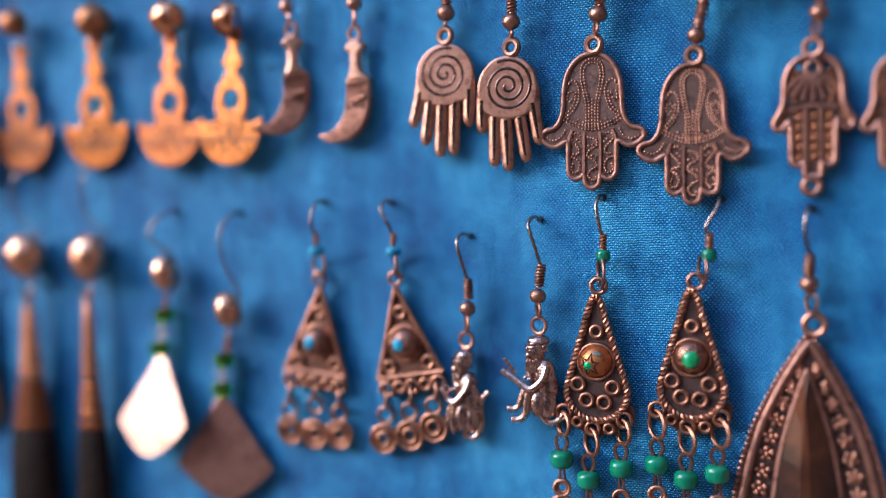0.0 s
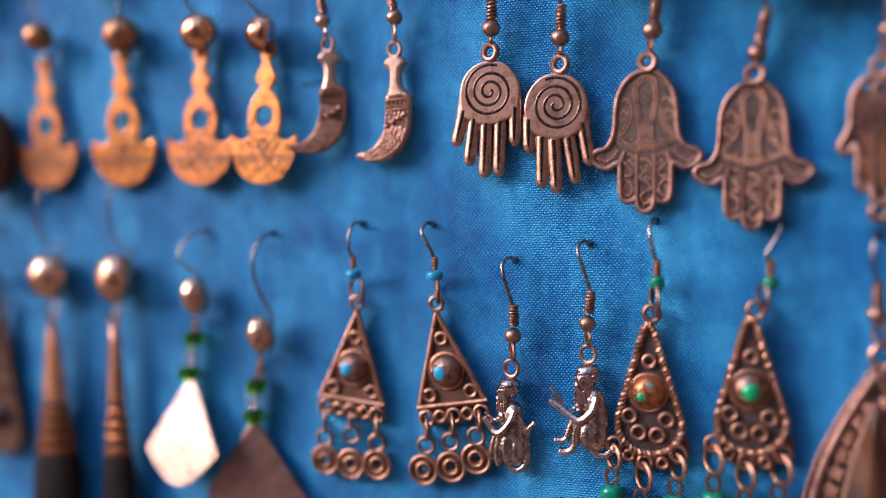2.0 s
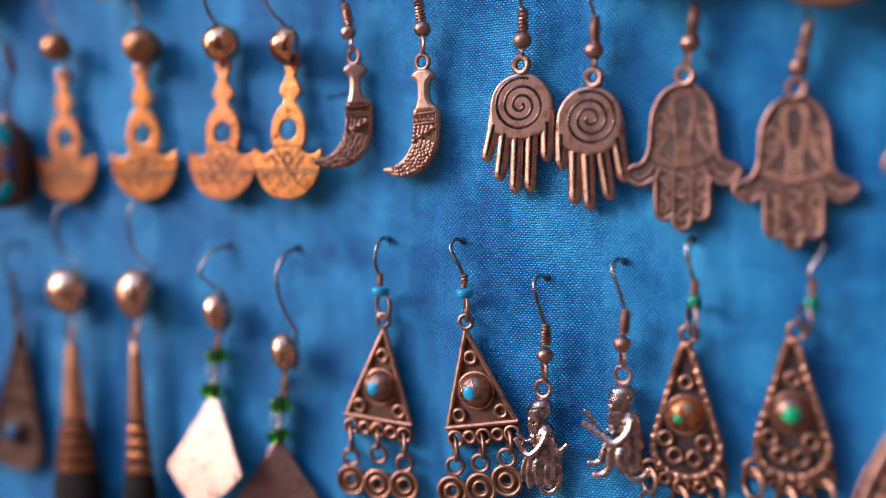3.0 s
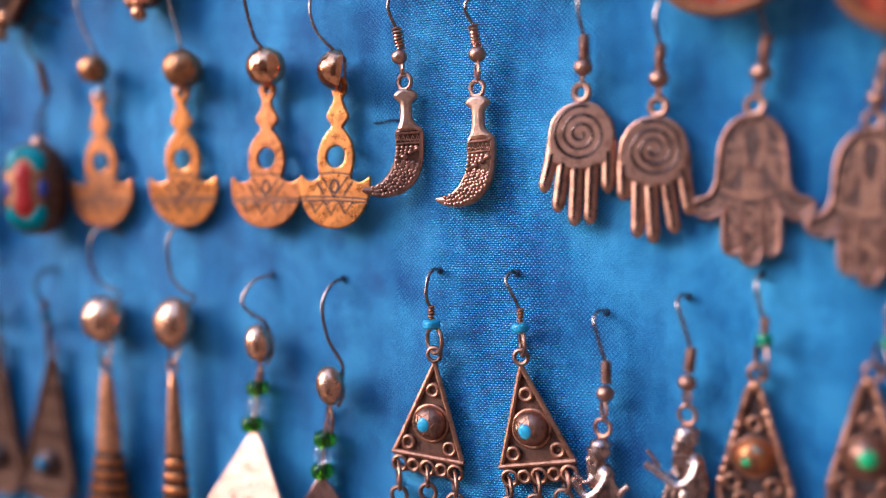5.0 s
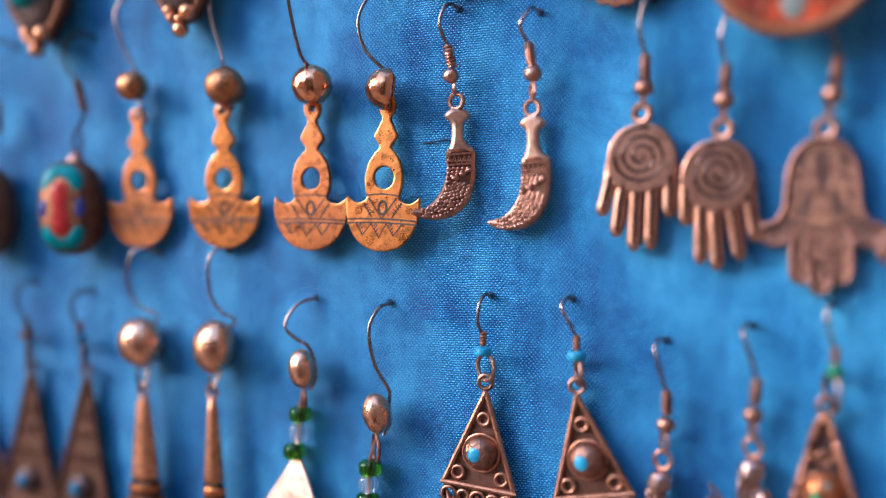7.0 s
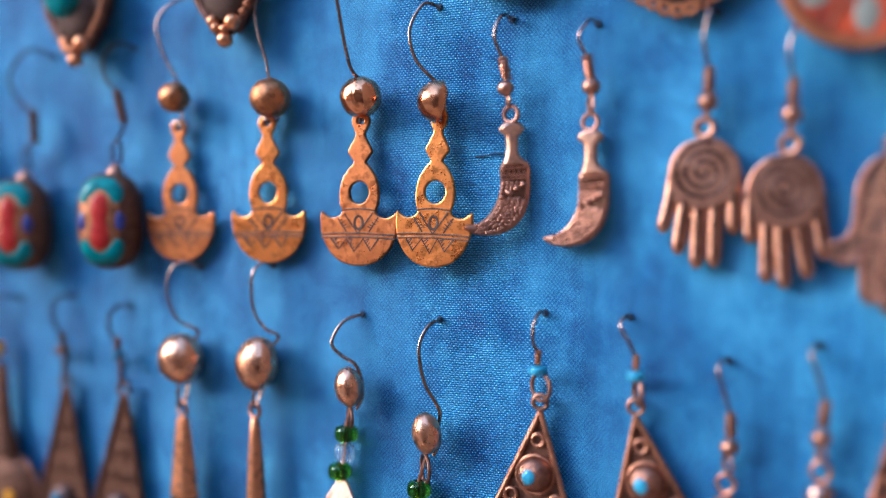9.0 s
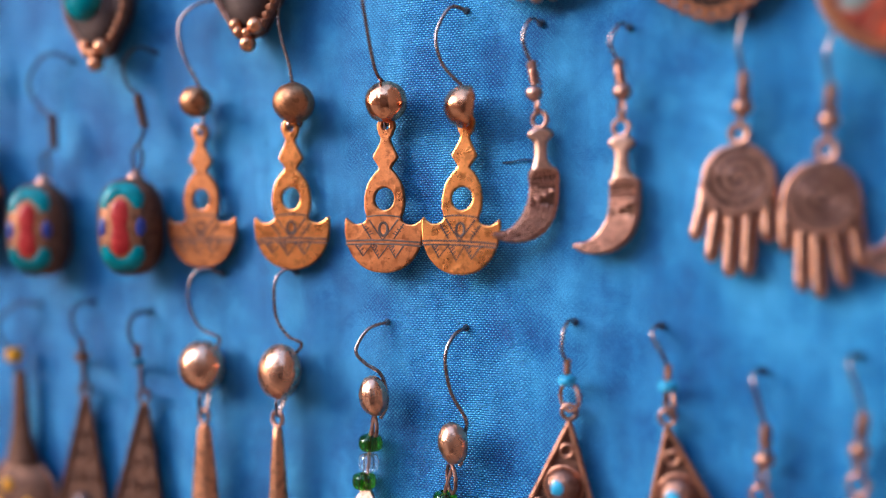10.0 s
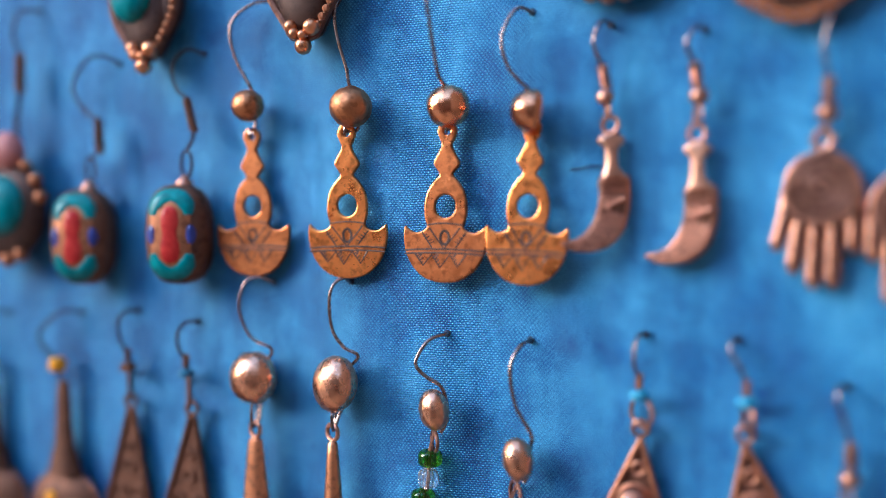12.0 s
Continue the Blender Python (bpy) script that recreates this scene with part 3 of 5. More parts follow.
# ---- dagger earrings ----
def dagger_earring(ru, rv, about_up, hook):
    e = thing("dagger_earring", ru, rv, "copper dagger earring with a curved patterned sheath", "earring", "dagger earrings in the upper row")
    pv = (ru, 2.4, rv)
    grip = [(-1.2, -1.5), (1.2, -1.5), (2.6, -2.7), (2.3, -3.6), (1.4, -4.6), (1.3, -6.2), (1.5, -8.2), (2.7, -9.7), (3.3, -10.6), (-2.2, -10.9), (-1.9, -9.8), (-1.4, -8.0), (-1.3, -6.0), (-1.5, -4.4), (-2.5, -3.5), (-2.6, -2.6)]
    line = [tuple(p) for p in curve_through([(ru + u, rv + v) for u, v in grip], 4, True)]
    part("grip", Geo().plate([line], 3.7, 2.6, 0.85).turned(*pv, about_up), GRIP, e, "smooth pale copper grip", sharp=75)
    blade = [(-2.2, -10.4), (3.2, -10.0), (3.8, -13.2), (3.5, -17.5), (2.2, -21.2), (-0.6, -24.0), (-4.0, -25.0), (-7.6, -24.8), (-10.0, -23.6), (-9.6, -22.8), (-7.0, -22.3), (-4.6, -20.2), (-3.0, -17.2), (-2.4, -14.0)]
    line = [tuple(p) for p in curve_through([(ru + u, rv + v) for u, v in blade], 4, True)]
    sheath = part("sheath", Geo().plate([line], 3.3, 2.2, 0.8).turned(*pv, about_up), ANTIQUE, e, "curved copper sheath with a smooth edge")
    recess = [(-2.1, -10.9), (2.3, -10.6), (2.7, -13.2), (2.5, -16.8), (1.3, -20.3), (-1.0, -22.8), (-4.0, -24.0), (-8.2, -23.9), (-7.0, -22.9), (-4.5, -21.0), (-2.8, -17.8), (-2.2, -14.4)]
    hole = [tuple(p) for p in curve_through([(ru + u, rv + v) for u, v in recess], 4, True)]
    part("recess", Geo().plate([hole], 3.36, 0.5, 0.1).turned(*pv, about_up), UMBER, sheath, "darkened recess of the pattern")
    rnd = random.Random(3)
    k = Geo()
    for v, w in ((-11.1, 0.3), (-13.3, 0.26)):
        k.tube([(ru - 2.3, 3.4, rv + v - 0.2), (ru + 0.4, 3.55, rv + v), (ru + 2.8, 3.4, rv + v + 0.15)], w, seg=6)
    for i in range(5):
        u = ru - 1.9 + 1.05 * i
        k.tube([(u - 0.52, 3.42, rv - 12.95), (u, 3.42, rv - 11.6), (u + 0.52, 3.42, rv - 12.95)], 0.17, seg=5)
        k.ball(u, 3.42, rv - 12.6, 0.26, 0.2, 0.26, 8, 5)
    for i in range(5):
        k.ball(ru - 2.0 + 1.0 * i, 3.38, rv - 14.2 + rnd.uniform(-0.1, 0.1), 0.5, 0.28, 0.45, 8, 5)
    for i in range(5):
        k.ball(ru - 2.1 + 0.95 * i, 3.4, rv - 15.15 + 0.1 * i, 0.44, 0.28, 0.42, 8, 5)
    for i in range(3):
        k.ball(ru - 2.3 + 0.95 * i, 3.4, rv - 16.1 + 0.3 * i, 0.42, 0.28, 0.36, 8, 5)
    part("band", k.turned(*pv, about_up), ROSE, sheath, "raised bands with a row of triangles")
    k = Geo()
    for i, w in enumerate((0.7, 0.85, 0.8, 0.75)):
        k.ball(ru - 2.2 + 1.5 * i, 3.5, rv - 17.1 + 0.86 * i, w, 0.62, 0.52, 10, 6)
    arc = curve_through([(ru + 0.2, 0, rv - 17.4), (ru - 0.1, 0, rv - 18.6), (ru - 1.0, 0, rv - 20.4), (ru - 2.9, 0, rv - 22.2), (ru - 5.6, 0, rv - 23.4), (ru - 8.0, 0, rv - 23.7)], 4)
    for i, (u, _, v) in enumerate(arc[:-1]):
        w = 2.1 * (1 - 0.8 * max(0, i - 6) / (len(arc) - 6))
        t = arc[i + 1] - arc[i]
        t /= np.linalg.norm(t)
        n = 5 if w > 1.6 else 4 if w > 1.1 else 3 if w > 0.7 else 2
        for q in np.linspace(-1, 1, n) + (0.4 / n if i % 2 else -0.4 / n):
            a, c = u + t[2] * w * q + rnd.uniform(-0.1, 0.1), v - t[0] * w * q + rnd.uniform(-0.12, 0.12)
            if c < rv - 17.1 + 0.57 * (a - ru + 2.2) - 0.7:
                r = rnd.uniform(0.38, 0.52)
                k.ball(a, 3.34, c, r, 0.24, r * rnd.uniform(0.8, 1.15), 8, 5)
    tagged(part("beading", k.turned(*pv, about_up), ANTIQUE, sheath, "raised copper pebbles"), kind="stuff")
    part("ring", Geo().ring(ru, rv, 2.9, 1.65, 0.5, 12), DULL, e)
    fish_hook(e, *hook, (ru, rv + 1.4), ROSE, bulge=1.8)


dagger_earring(-106.1, 39.3, -24, ((-106.5, 59.4), (-107.5, 50.8), (-106.7, 46.6), (-107.0, 44.7), 1.75))
dagger_earring(-89.5, 36.9, 0, ((-88.4, 57.0), (-89.9, 50.0), (-89.3, 45.8), (-89.1, 43.9), 1.9))


def remeshed(geo, size):
    """The pieces of a casting, melted into one skin."""
    me = bpy.data.meshes.new("cast")
    me.from_pydata(geo.v, [], geo.f)
    ob = bpy.data.objects.new("cast", me)
    scene.collection.objects.link(ob)
    rm = ob.modifiers.new("skin", "REMESH")
    rm.mode, rm.voxel_size = "VOXEL", size
    sm = ob.modifiers.new("soft", "SMOOTH")
    sm.factor, sm.iterations = 0.5, 2
    dg = bpy.context.evaluated_depsgraph_get()
    out = ob.evaluated_get(dg).to_mesh()
    g = Geo().add([tuple(q.co) for q in out.vertices], [tuple(f.vertices) for f in out.polygons])
    ob.evaluated_get(dg).to_mesh_clear()
    bpy.data.objects.remove(ob)
    return g


# ---- spiral palm earrings ----
def spiral_earring(cu, cv, ring, tips, mirror, hook, turn, label):
    e = thing("spiral_earring", ring[0], ring[1], label, "earring", "spiral earrings in the upper row")
    m = -mirror
    out = [(6.0 * m, 3.2), (3.4 * m, 5.9), (0, 6.7), (-3.4 * m, 5.8), (-5.9 * m, 3.3), (-6.8 * m, 0), (-6.7 * m, -2.6), (-6.0 * m, -5.2), (-3.4 * m, -6.8), (0, -7.3), (3.4 * m, -6.7), (5.9 * m, -5.1), (6.8 * m, -2.6), (7.0 * m, 0)]
    line = [tuple(p) for p in curve_through([(cu + u, cv + v) for u, v in out], 5, True)]
    cast = Geo().plate([line], 3.0, 1.7, 0.4)
    grooves = []
    for i, ((bu, bv), (tu, tv)) in enumerate(tips):
        ln = math.hypot(tu - bu, tv - bv)
        du, dv = (tu - bu) / ln, (tv - bv) / ln
        back = 0.6 if i in (0, 4) else 2.8
        cast.tube([(bu - du * back, 2.1, bv - dv * back), (bu + du * 2, 2.2, bv + dv * 2), (tu - du * 1.4, 2.25, tv - dv * 1.4), (tu - du * 0.4, 2.25, tv - dv * 0.4), (tu + du * 0.4, 2.2, tv + dv * 0.4)], 1.42, seg=14, flat=0.6, taper=[1.0, 1.0, 1.0, 0.85, 0.4])
        if i in (0, 4):
            cast.tube([(cu + (5.2 if bu > cu else -5.2), 2.15, cv + 1.0), (cu + (5.6 if bu > cu else -5.6), 2.15, (cv + bv) / 2 + 0.6), (bu + du, 2.2, bv + dv)], 1.62, seg=12, flat=0.52, taper=[0.9, 1.0, 0.9])
        grooves.append([(bu - du * 0.2, 2.98, bv - dv * 0.2), ((bu + tu) / 2, 3.02, (bv + tv) / 2), (tu - du * 1.0, 3.02, tv - dv * 1.0)])
    palm = part("palm", remeshed(cast, 0.12), ROSE, e, "smooth copper palm with five fingers", sharp=60)
    a = np.linspace(0.0, 2 * math.pi * 2.9, 140)
    rad = 0.5 + 5.3 * a / a[-1]
    th = turn + mirror * a
    # Spiral and finger lines are flat dark strips laid on the palm, not cut in.
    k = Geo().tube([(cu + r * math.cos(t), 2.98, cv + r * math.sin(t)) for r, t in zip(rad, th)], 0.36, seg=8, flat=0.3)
    part("spiral", k, GROOVE, palm, "dark spiral line")
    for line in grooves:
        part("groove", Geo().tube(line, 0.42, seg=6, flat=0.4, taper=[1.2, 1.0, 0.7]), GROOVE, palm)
    part("ring", Geo().ring(ring[0], ring[1], 2.6, 1.66, 0.72, 15), TARNISH, e)
    fish_hook(e, *hook, (ring[0], ring[1] + 1.6), ANTIQUE)


spiral_earring(-67.5, 26.3, (-67.2, 34.7), [((-73.6, 22.3), (-75.5, 15.0)), ((-71.2, 20.4), (-72.6, 10.8)), ((-68.5, 19.3), (-69.1, 8.0)), ((-65.3, 19.6), (-65.8, 8.3)), ((-61.9, 22.3), (-62.1, 14.6))],
               -1, ((-65.0, 57.2), (-66.3, 45.8), (-66.3, 41.2), (-66.6, 39.6), 2.0), 0.6, "copper palm earring with a spiral, beside its mirrored pair")
spiral_earring(-52.8, 22.6, (-51.8, 31.0), [((-58.9, 19.6), (-58.9, 12.9)), ((-56.0, 15.8), (-56.2, 5.4)), ((-53.4, 15.0), (-53.0, 4.3)), ((-50.2, 15.4), (-48.8, 6.2)), ((-47.2, 18.4), (-45.8, 9.8))],
               1, ((-49.6, 53.4), (-51.1, 42.8), (-51.3, 38.2), (-51.5, 36.4), 2.0), 2.6, "copper palm earring with a spiral, slightly tarnished")


# ---- palm earrings with beaded patterns ----
def palm_earring(cu, dv, in_plane, ring, hook, label):
    e = thing("palm_earring", ring[0], ring[1], label, "earring", "beaded palm earrings in the upper row")
    half = [(0, 28.4), (2.5, 27.8), (4.6, 25.8), (5.8, 23.0), (6.2, 20.0), (6.4, 16.6), (7.1, 14.2), (8.4, 12.7), (9.8, 12.4), (10.9, 11.6), (10.9, 10.4), (9.5, 9.1), (7.8, 8.7), (6.3, 9.5),
            (5.3, 9.6), (5.2, 7.0), (5.15, 3.6), (4.7, 2.3), (3.6, 1.7), (2.4, 2.1), (1.8, 2.6), (1.5, 0.8), (0.7, -0.1), (0, -0.25)]
    line = [(cu + u, v + dv) for u, v in mirrored(half)]
    sm = [tuple(p) for p in curve_through(line, 4, True)]
    pv = (cu, 2, ring[1])
    part("backing", Geo().plate([sm], 2.2, 1.1, 0.2).turned(*pv, 0, in_plane), PALM_GROUND, e, "dark oxidised copper ground")
    part("rim", Geo().tube(lift(sm, 2.2), 0.62, closed=True, seg=10).turned(*pv, 0, in_plane), DULL, e, "smooth raised copper rim")
    k = Geo()
    for s in (-1, 1):
        k.tube([(cu + s * 1.78, 2.3, v + dv) for v in (11.6, 8.0, 5.0, 2.5)], 0.42, seg=6)
        k.tube(lift([(cu + s * 5.25, 9.4 + dv), (cu + s * 4.9, 10.8 + dv), (cu + s * 4.3, 12.2 + dv)], 2.3), 0.45, seg=6)
    part("ridge", k.turned(*pv, 0, in_plane), DULL, e)
    k = Geo()

    def chain(pts, r=0.235, gap=0.66):
        k.dots(curve_through([(cu + u, v + dv) for u, v in pts], 8), r, gap, 2.42)

    for s in (-1, 1):
        chain([(0, 27.3), (s * 1.4, 26.9), (s * 2.2, 25.8), (s * 2.45, 23.9), (s * 2.2, 21.8), (s * 1.75, 19.6), (s * 1.35, 17.4), (s * 1.35, 12.8)])
        chain([(0, 26.6), (s * 1.0, 26.2), (s * 1.65, 25.2), (s * 1.75, 23.6), (s * 1.5, 21.6), (s * 1.05, 19.4), (s * 0.68, 17.2), (s * 0.68, 12.8)])
        chain([(s * 4.9, 22.5), (s * 4.2, 22.9), (s * 3.3, 22.2), (s * 2.8, 20.4), (s * 3.1, 18.2), (s * 4.2, 16.3), (s * 5.7, 15.0)])
        chain([(s * 3.5, 20.2), (s * 3.8, 18.2), (s * 4.8, 16.6), (s * 5.6, 15.9)])
        chain([(s * 5.4, 21.6), (s * 5.0, 22.2)])
        chain([(s * 4.0, 19.9), (s * 4.5, 20.5), (s * 5.2, 20.1), (s * 5.4, 19.0), (s * 4.8, 18.3), (s * 4.4, 18.8)])
        chain([(s * 6.1, 14.4), (s * 4.8, 13.6), (s * 3.4, 13.0), (s * 1.8, 12.4), (0, 12.2)])
        chain([(s * 5.8, 15.1), (s * 4.8, 14.4), (s * 3.4, 13.7), (s * 1.8, 13.2), (0, 13.0)])
        chain([(s * 3.0, 14.5), (s * 1.9, 13.9)])
        chain([(s * 5.9, 12.2), (s * 6.7, 10.9), (s * 8.4, 10.1), (s * 9.8, 10.7)])
        chain([(s * 2.5, 11.0), (s * 3.2, 11.6), (s * 4.3, 11.2), (s * 4.5, 10.2), (s * 3.6, 9.2), (s * 2.8, 8.2), (s * 2.9, 7.2), (s * 4.0, 7.0)], 0.26, 0.62)
        chain([(s * 4.4, 6.4), (s * 3.2, 5.8), (s * 2.7, 4.6), (s * 3.0, 3.4), (s * 3.9, 3.0), (s * 4.5, 3.8), (s * 4.2, 4.9)], 0.26, 0.62)
        chain([(s * 2.6, 9.6), (s * 3.2, 10.2)], 0.24, 0.6)
    chain([(0, 18.6), (0, 12.8)])
    chain([(-0.9, 10.6), (0.7, 10.1), (1.0, 8.8), (-0.6, 7.8), (-1.0, 6.6), (0.5, 5.6), (1.0, 4.4), (-0.3, 3.5), (-0.9, 2.4), (0.2, 1.3), (0.8, 2.0)], 0.26, 0.62)
    chain([(0.1, 9.0), (-0.8, 8.8)], 0.27, 0.56)
    chain([(0.0, 6.7), (0.9, 6.5)], 0.27, 0.56)
    tagged(part("beading", k.turned(*pv, 0, in_plane), ROSE, e, "rows of tiny copper grains"), kind="stuff")
    part("ring", Geo().ring(ring[0], ring[1], 2.5, 1.66, 0.72, 15), TARNISH, e)
    fish_hook(e, *hook, (ring[0], ring[1] + 1.6), ANTIQUE)


palm_earring(-34.0, 0.0, 0.8, (-33.6, 30.2), ((-31.6, 51.0), (-31.4, 43.0), (-32.0, 38.0), (-32.4, 36.3), 2.0), "antique copper palm earring with rows of tiny grains")
palm_earring(-13.2, -3.7, 0.5, (-12.8, 26.3), ((-9.2, 46.0), (-10.4, 38.4), (-11.9, 32.2), (-12.3, 30.3), 1.9), "dull antique copper palm earring with worn grains")


# ---- filigree palm earrings ----
def filigree_earring(cu, dv):
    e = thing("filigree_earring", cu, 26.2 + dv, "openwork copper palm earring with a ring at its tip", "earring", "filigree earrings in the upper row")
    half = [(0, 24.8), (2.4, 24.3), (4.2, 22.8), (5.2, 20.4), (5.4, 17.6), (5.5, 15.6), (6.4, 13.4), (7.3, 11.9), (7.0, 10.6), (5.8, 10.4), (4.7, 11.6), (4.3, 11.4), (4.1, 8.0), (4.0, 4.6), (3.5, 3.4), (2.3, 3.2), (1.6, 3.6), (1.4, 1.2), (0, 0.9)]
    sm = [tuple(p) for p in curve_through([(cu + u, v + dv) for u, v in mirrored(half)], 4, True)]
    holes = [circle(cu, 22.2 + dv, 0.85, 12), circle(cu - 2.5, 22.6 + dv, 0.7, 9), circle(cu + 2.5, 22.6 + dv, 0.7, 9), circle(cu - 4.6, 16.4 + dv, 0.5, 8), circle(cu + 4.6, 16.4 + dv, 0.5, 8)]
    plate = part("backing", Geo().plate([sm] + holes, 1.9, 0.9, 0.2), PALM_GROUND, e, "dark oxidised openwork plate")
    part("rim", Geo().tube(lift(sm, 2.2), 0.75, closed=True, seg=8), DULL, e)
    part("small_ring", Geo().ring(cu, 22.2 + dv, 2.3, 1.35, 0.6), DULL, e)
    for i in range(-3, 4):
        a = radians(-90 + i * 17)
        part("rib", Geo().tube([(cu + 1.3 * math.cos(a), 2.2, 22.2 + dv + 1.3 * math.sin(a)), (cu + 7.0 * math.cos(a), 2.2, 22.2 + dv + 6.4 * math.sin(a))], 0.5, seg=6, flat=1.3), DULL, e)
    for s in (-1, 1):
        part("rib", Geo().tube([(cu + s * 1.45, 2.2, 14.6 + dv), (cu + s * 1.45, 2.2, 2.4 + dv)], 0.58, seg=6), DULL, e)
    part("rib", Geo().tube([(cu - 4.6, 2.2, 14.2 + dv), (cu, 2.2, 14.9 + dv), (cu + 4.6, 2.2, 14.2 + dv)], 0.58, seg=6), DULL, e)
    k = Geo()
    for s in (-1, 0, 1):
        for i in range(5):
            v = 12.8 - i * 2.0 + dv
            k.tube(curve_through(lift([(cu + s * 2.8 - 0.8, v + 0.6), (cu + s * 2.8 + 0.6, v + 0.5), (cu + s * 2.8 - 0.4, v - 0.4), (cu + s * 2.8 + 0.7, v - 0.7)], 2.3), 4), 0.32, seg=5)
            k.ball(cu + s * 2.8 + 0.4, 2.3, v - 0.1, 0.4, 0.4, 0.4, 8, 5)
    for s in (-1, 1):
        k.dots([(cu + s * 3.0, 21.6 + dv), (cu + s * 4.3, 19.0 + dv), (cu + s * 4.5, 16.6 + dv)], 0.45, 1.15, 2.3)
        k.dots([(cu + s * 3.2, 19.0 + dv), (cu + s * 3.4, 16.0 + dv)], 0.4, 1.0, 2.3)
        k.dots([(cu + s * 5.2, 13.6 + dv), (cu + s * 6.4, 11.6 + dv)], 0.42, 1.0, 2.3)
    part("beading", k, RUSTY, e, "rusty copper grains")
    part("end_ring", Geo().ring(cu - 0.3, -1.0 + dv, 2.0, 1.5, 0.82), DULL, e)
    part("ring", Geo().ring(cu, 26.3 + dv, 2.4, 1.7, 0.7, 15), DULL, e)
    fish_hook(e, (cu + 2.6, 48.0 + dv), (cu + 1.8, 39.8 + dv), (cu + 1.3, 34.6 + dv), (cu + 1.1, 32.8 + dv), 1.9, (cu, 27.9 + dv), ANTIQUE)


filigree_earring(9.9, 0.0)
filigree_earring(26.4, -0.8)


# ---- triangle earrings with dangles ----
def triangle_earring(au, av, in_plane, hook_hole, bead, discs, rings, label):
    e = thing("triangle_earring", au, av + 2.5, label, "earring", "triangle earrings in the lower row")
    pv = (au, 2.5, av)
    tri = [(au, av + 0.4), (au + 8.0, av - 20.4), (au - 8.0, av - 20.4)]
    apron = [(au - 8.0, av - 20.2), (au + 8.0, av - 20.2), (au + 8.3, av - 23.4), (au + 6.4, av - 25.0), (au + 3.0, av - 24.4), (au, av - 25.2), (au - 3.0, av - 24.4), (au - 6.4, av - 25.0), (au - 8.3, av - 23.4)]
    holes = [circle(au + s, av - 23.0, 1.0, 12) for s in (-6.6, 0, 6.6)]
    part("backing", Geo().plate([tri], 2.0, 1.0, 0.15).plate([apron] + holes, 2.0, 1.0, 0.2).turned(*pv, 0, in_plane), BROWN, e, "tarnished brown copper ground")
    g = Geo()
    for a, b in ((0, 1), (2, 0)):
        g.tube(lift([tri[a], tri[b]], 2.5), 0.6, seg=8)
    part("rim", g.turned(*pv, 0, in_plane), WARM, e)
    part("crossbar", Geo().tube(lift([(au - 8.5, av - 20.4), (au + 8.5, av - 20.4)], 2.6), 0.62, seg=8).turned(*pv, 0, in_plane), WARM, e)
    for u, v, r in ((0, -5.6, 1.25), (-4.9, -17.9, 1.3), (4.9, -17.9, 1.3), (-6.6, -23.0, 1.6), (-3.3, -22.9, 1.2), (0, -23.0, 1.5), (3.3, -22.9, 1.2), (6.6, -23.0, 1.6)):
        part("small_ring", Geo().ring(au + u, av + v, 2.4, r, 0.46).turned(*pv, 0, in_plane), WARM, e)
    dome = Geo().lathe([(0.02, 3.4), (1.7, 3.3), (3.0, 2.4), (3.7, 1.0), (3.8, 0.0)], 0, 0, 24)
    dome.v = [(au + u, 2.0 + w * 1.0, av - 12.9 + d) for u, d, w in dome.v]
    boss = part("boss", dome.turned(*pv, 0, in_plane), TARNISH, e, "domed brown copper boss")
    part("collar", Geo().ring(au, av - 12.9, 2.4, 4.0, 0.42, n=30).turned(*pv, 0, in_plane), WARM, e)
    part("stone", Geo().ball(au - 0.6, 4.9, av - 12.9, 1.6, 0.8, 1.8).turned(*pv, 0, in_plane), TURQUOISE, boss, "blue turquoise chip")
    for i in range(6):
        a = 0.3 + 2 * math.pi * i / 6
        star = []
        for q, r in ((a - 0.45, 1.75), (a, 3.0 if i % 2 else 2.6), (a + 0.45, 1.75)):
            u, v = -0.6 + r * math.cos(q), r * math.sin(q)
            star.append((au + u, 2.05 + 3.4 * math.sqrt(max(0.02, 1 - (math.hypot(u, v) / 3.95) ** 2.4)), av - 12.9 + v))
        part("claw", Geo().tube(star, 0.24, seg=6).turned(*pv, 0, in_plane), WARM, boss, "worn copper claws")
    cr, sr = math.cos(radians(in_plane)), math.sin(radians(in_plane))
    for (du, dv), (ru, rv), s in zip(discs, rings, (-6.6, 0, 6.6)):
        lu, lv = au + s * cr - 23.2 * sr, av - 23.2 * cr - s * sr
        mu, mv = (lu + ru) / 2, (lv + rv + 2.0) / 2
        h = max(1.2, abs(lv - rv - 1.6) / 2 + 0.4)
        part("link", Geo().ring(mu, mv, 2.6, h, 0.46, 62, 18, 7), TARNISH, e)
        d = part("dangle", Geo().plate([circle(du, dv, 3.3, 30), circle(du, dv, 0.8, 12)], 2.0, 0.8, 0.2), UMBER, e, "round dark copper disc")
        part("outer_ring", Geo().ring(du, dv, 2.15, 3.2, 0.5, n=28), WARM, d)
        part("inner_ring", Geo().ring(du, dv, 2.15, 1.6, 0.46, n=22), WARM, d)
        part("dangle_ring", Geo().ring(ru, rv, 2.2, 1.85, 0.5), TARNISH, d)
    hu, hv = hook_hole
    bu, bv = bead
    bare_wire(e, [(hu, 0.5, hv), (hu - 0.5, 2.2, hv + 0.4), (hu - 1.2, 4.0, hv - 1.4), (bu - 0.8, 4.5, hv - 5.2), (bu + 0.2, 4.0, bv + 3.4)], 0.36)
    coil(e, bu + 0.2, bv + 4.0, bu, bv + 1.4, 3.9, 0.55, RUSTY, 4)
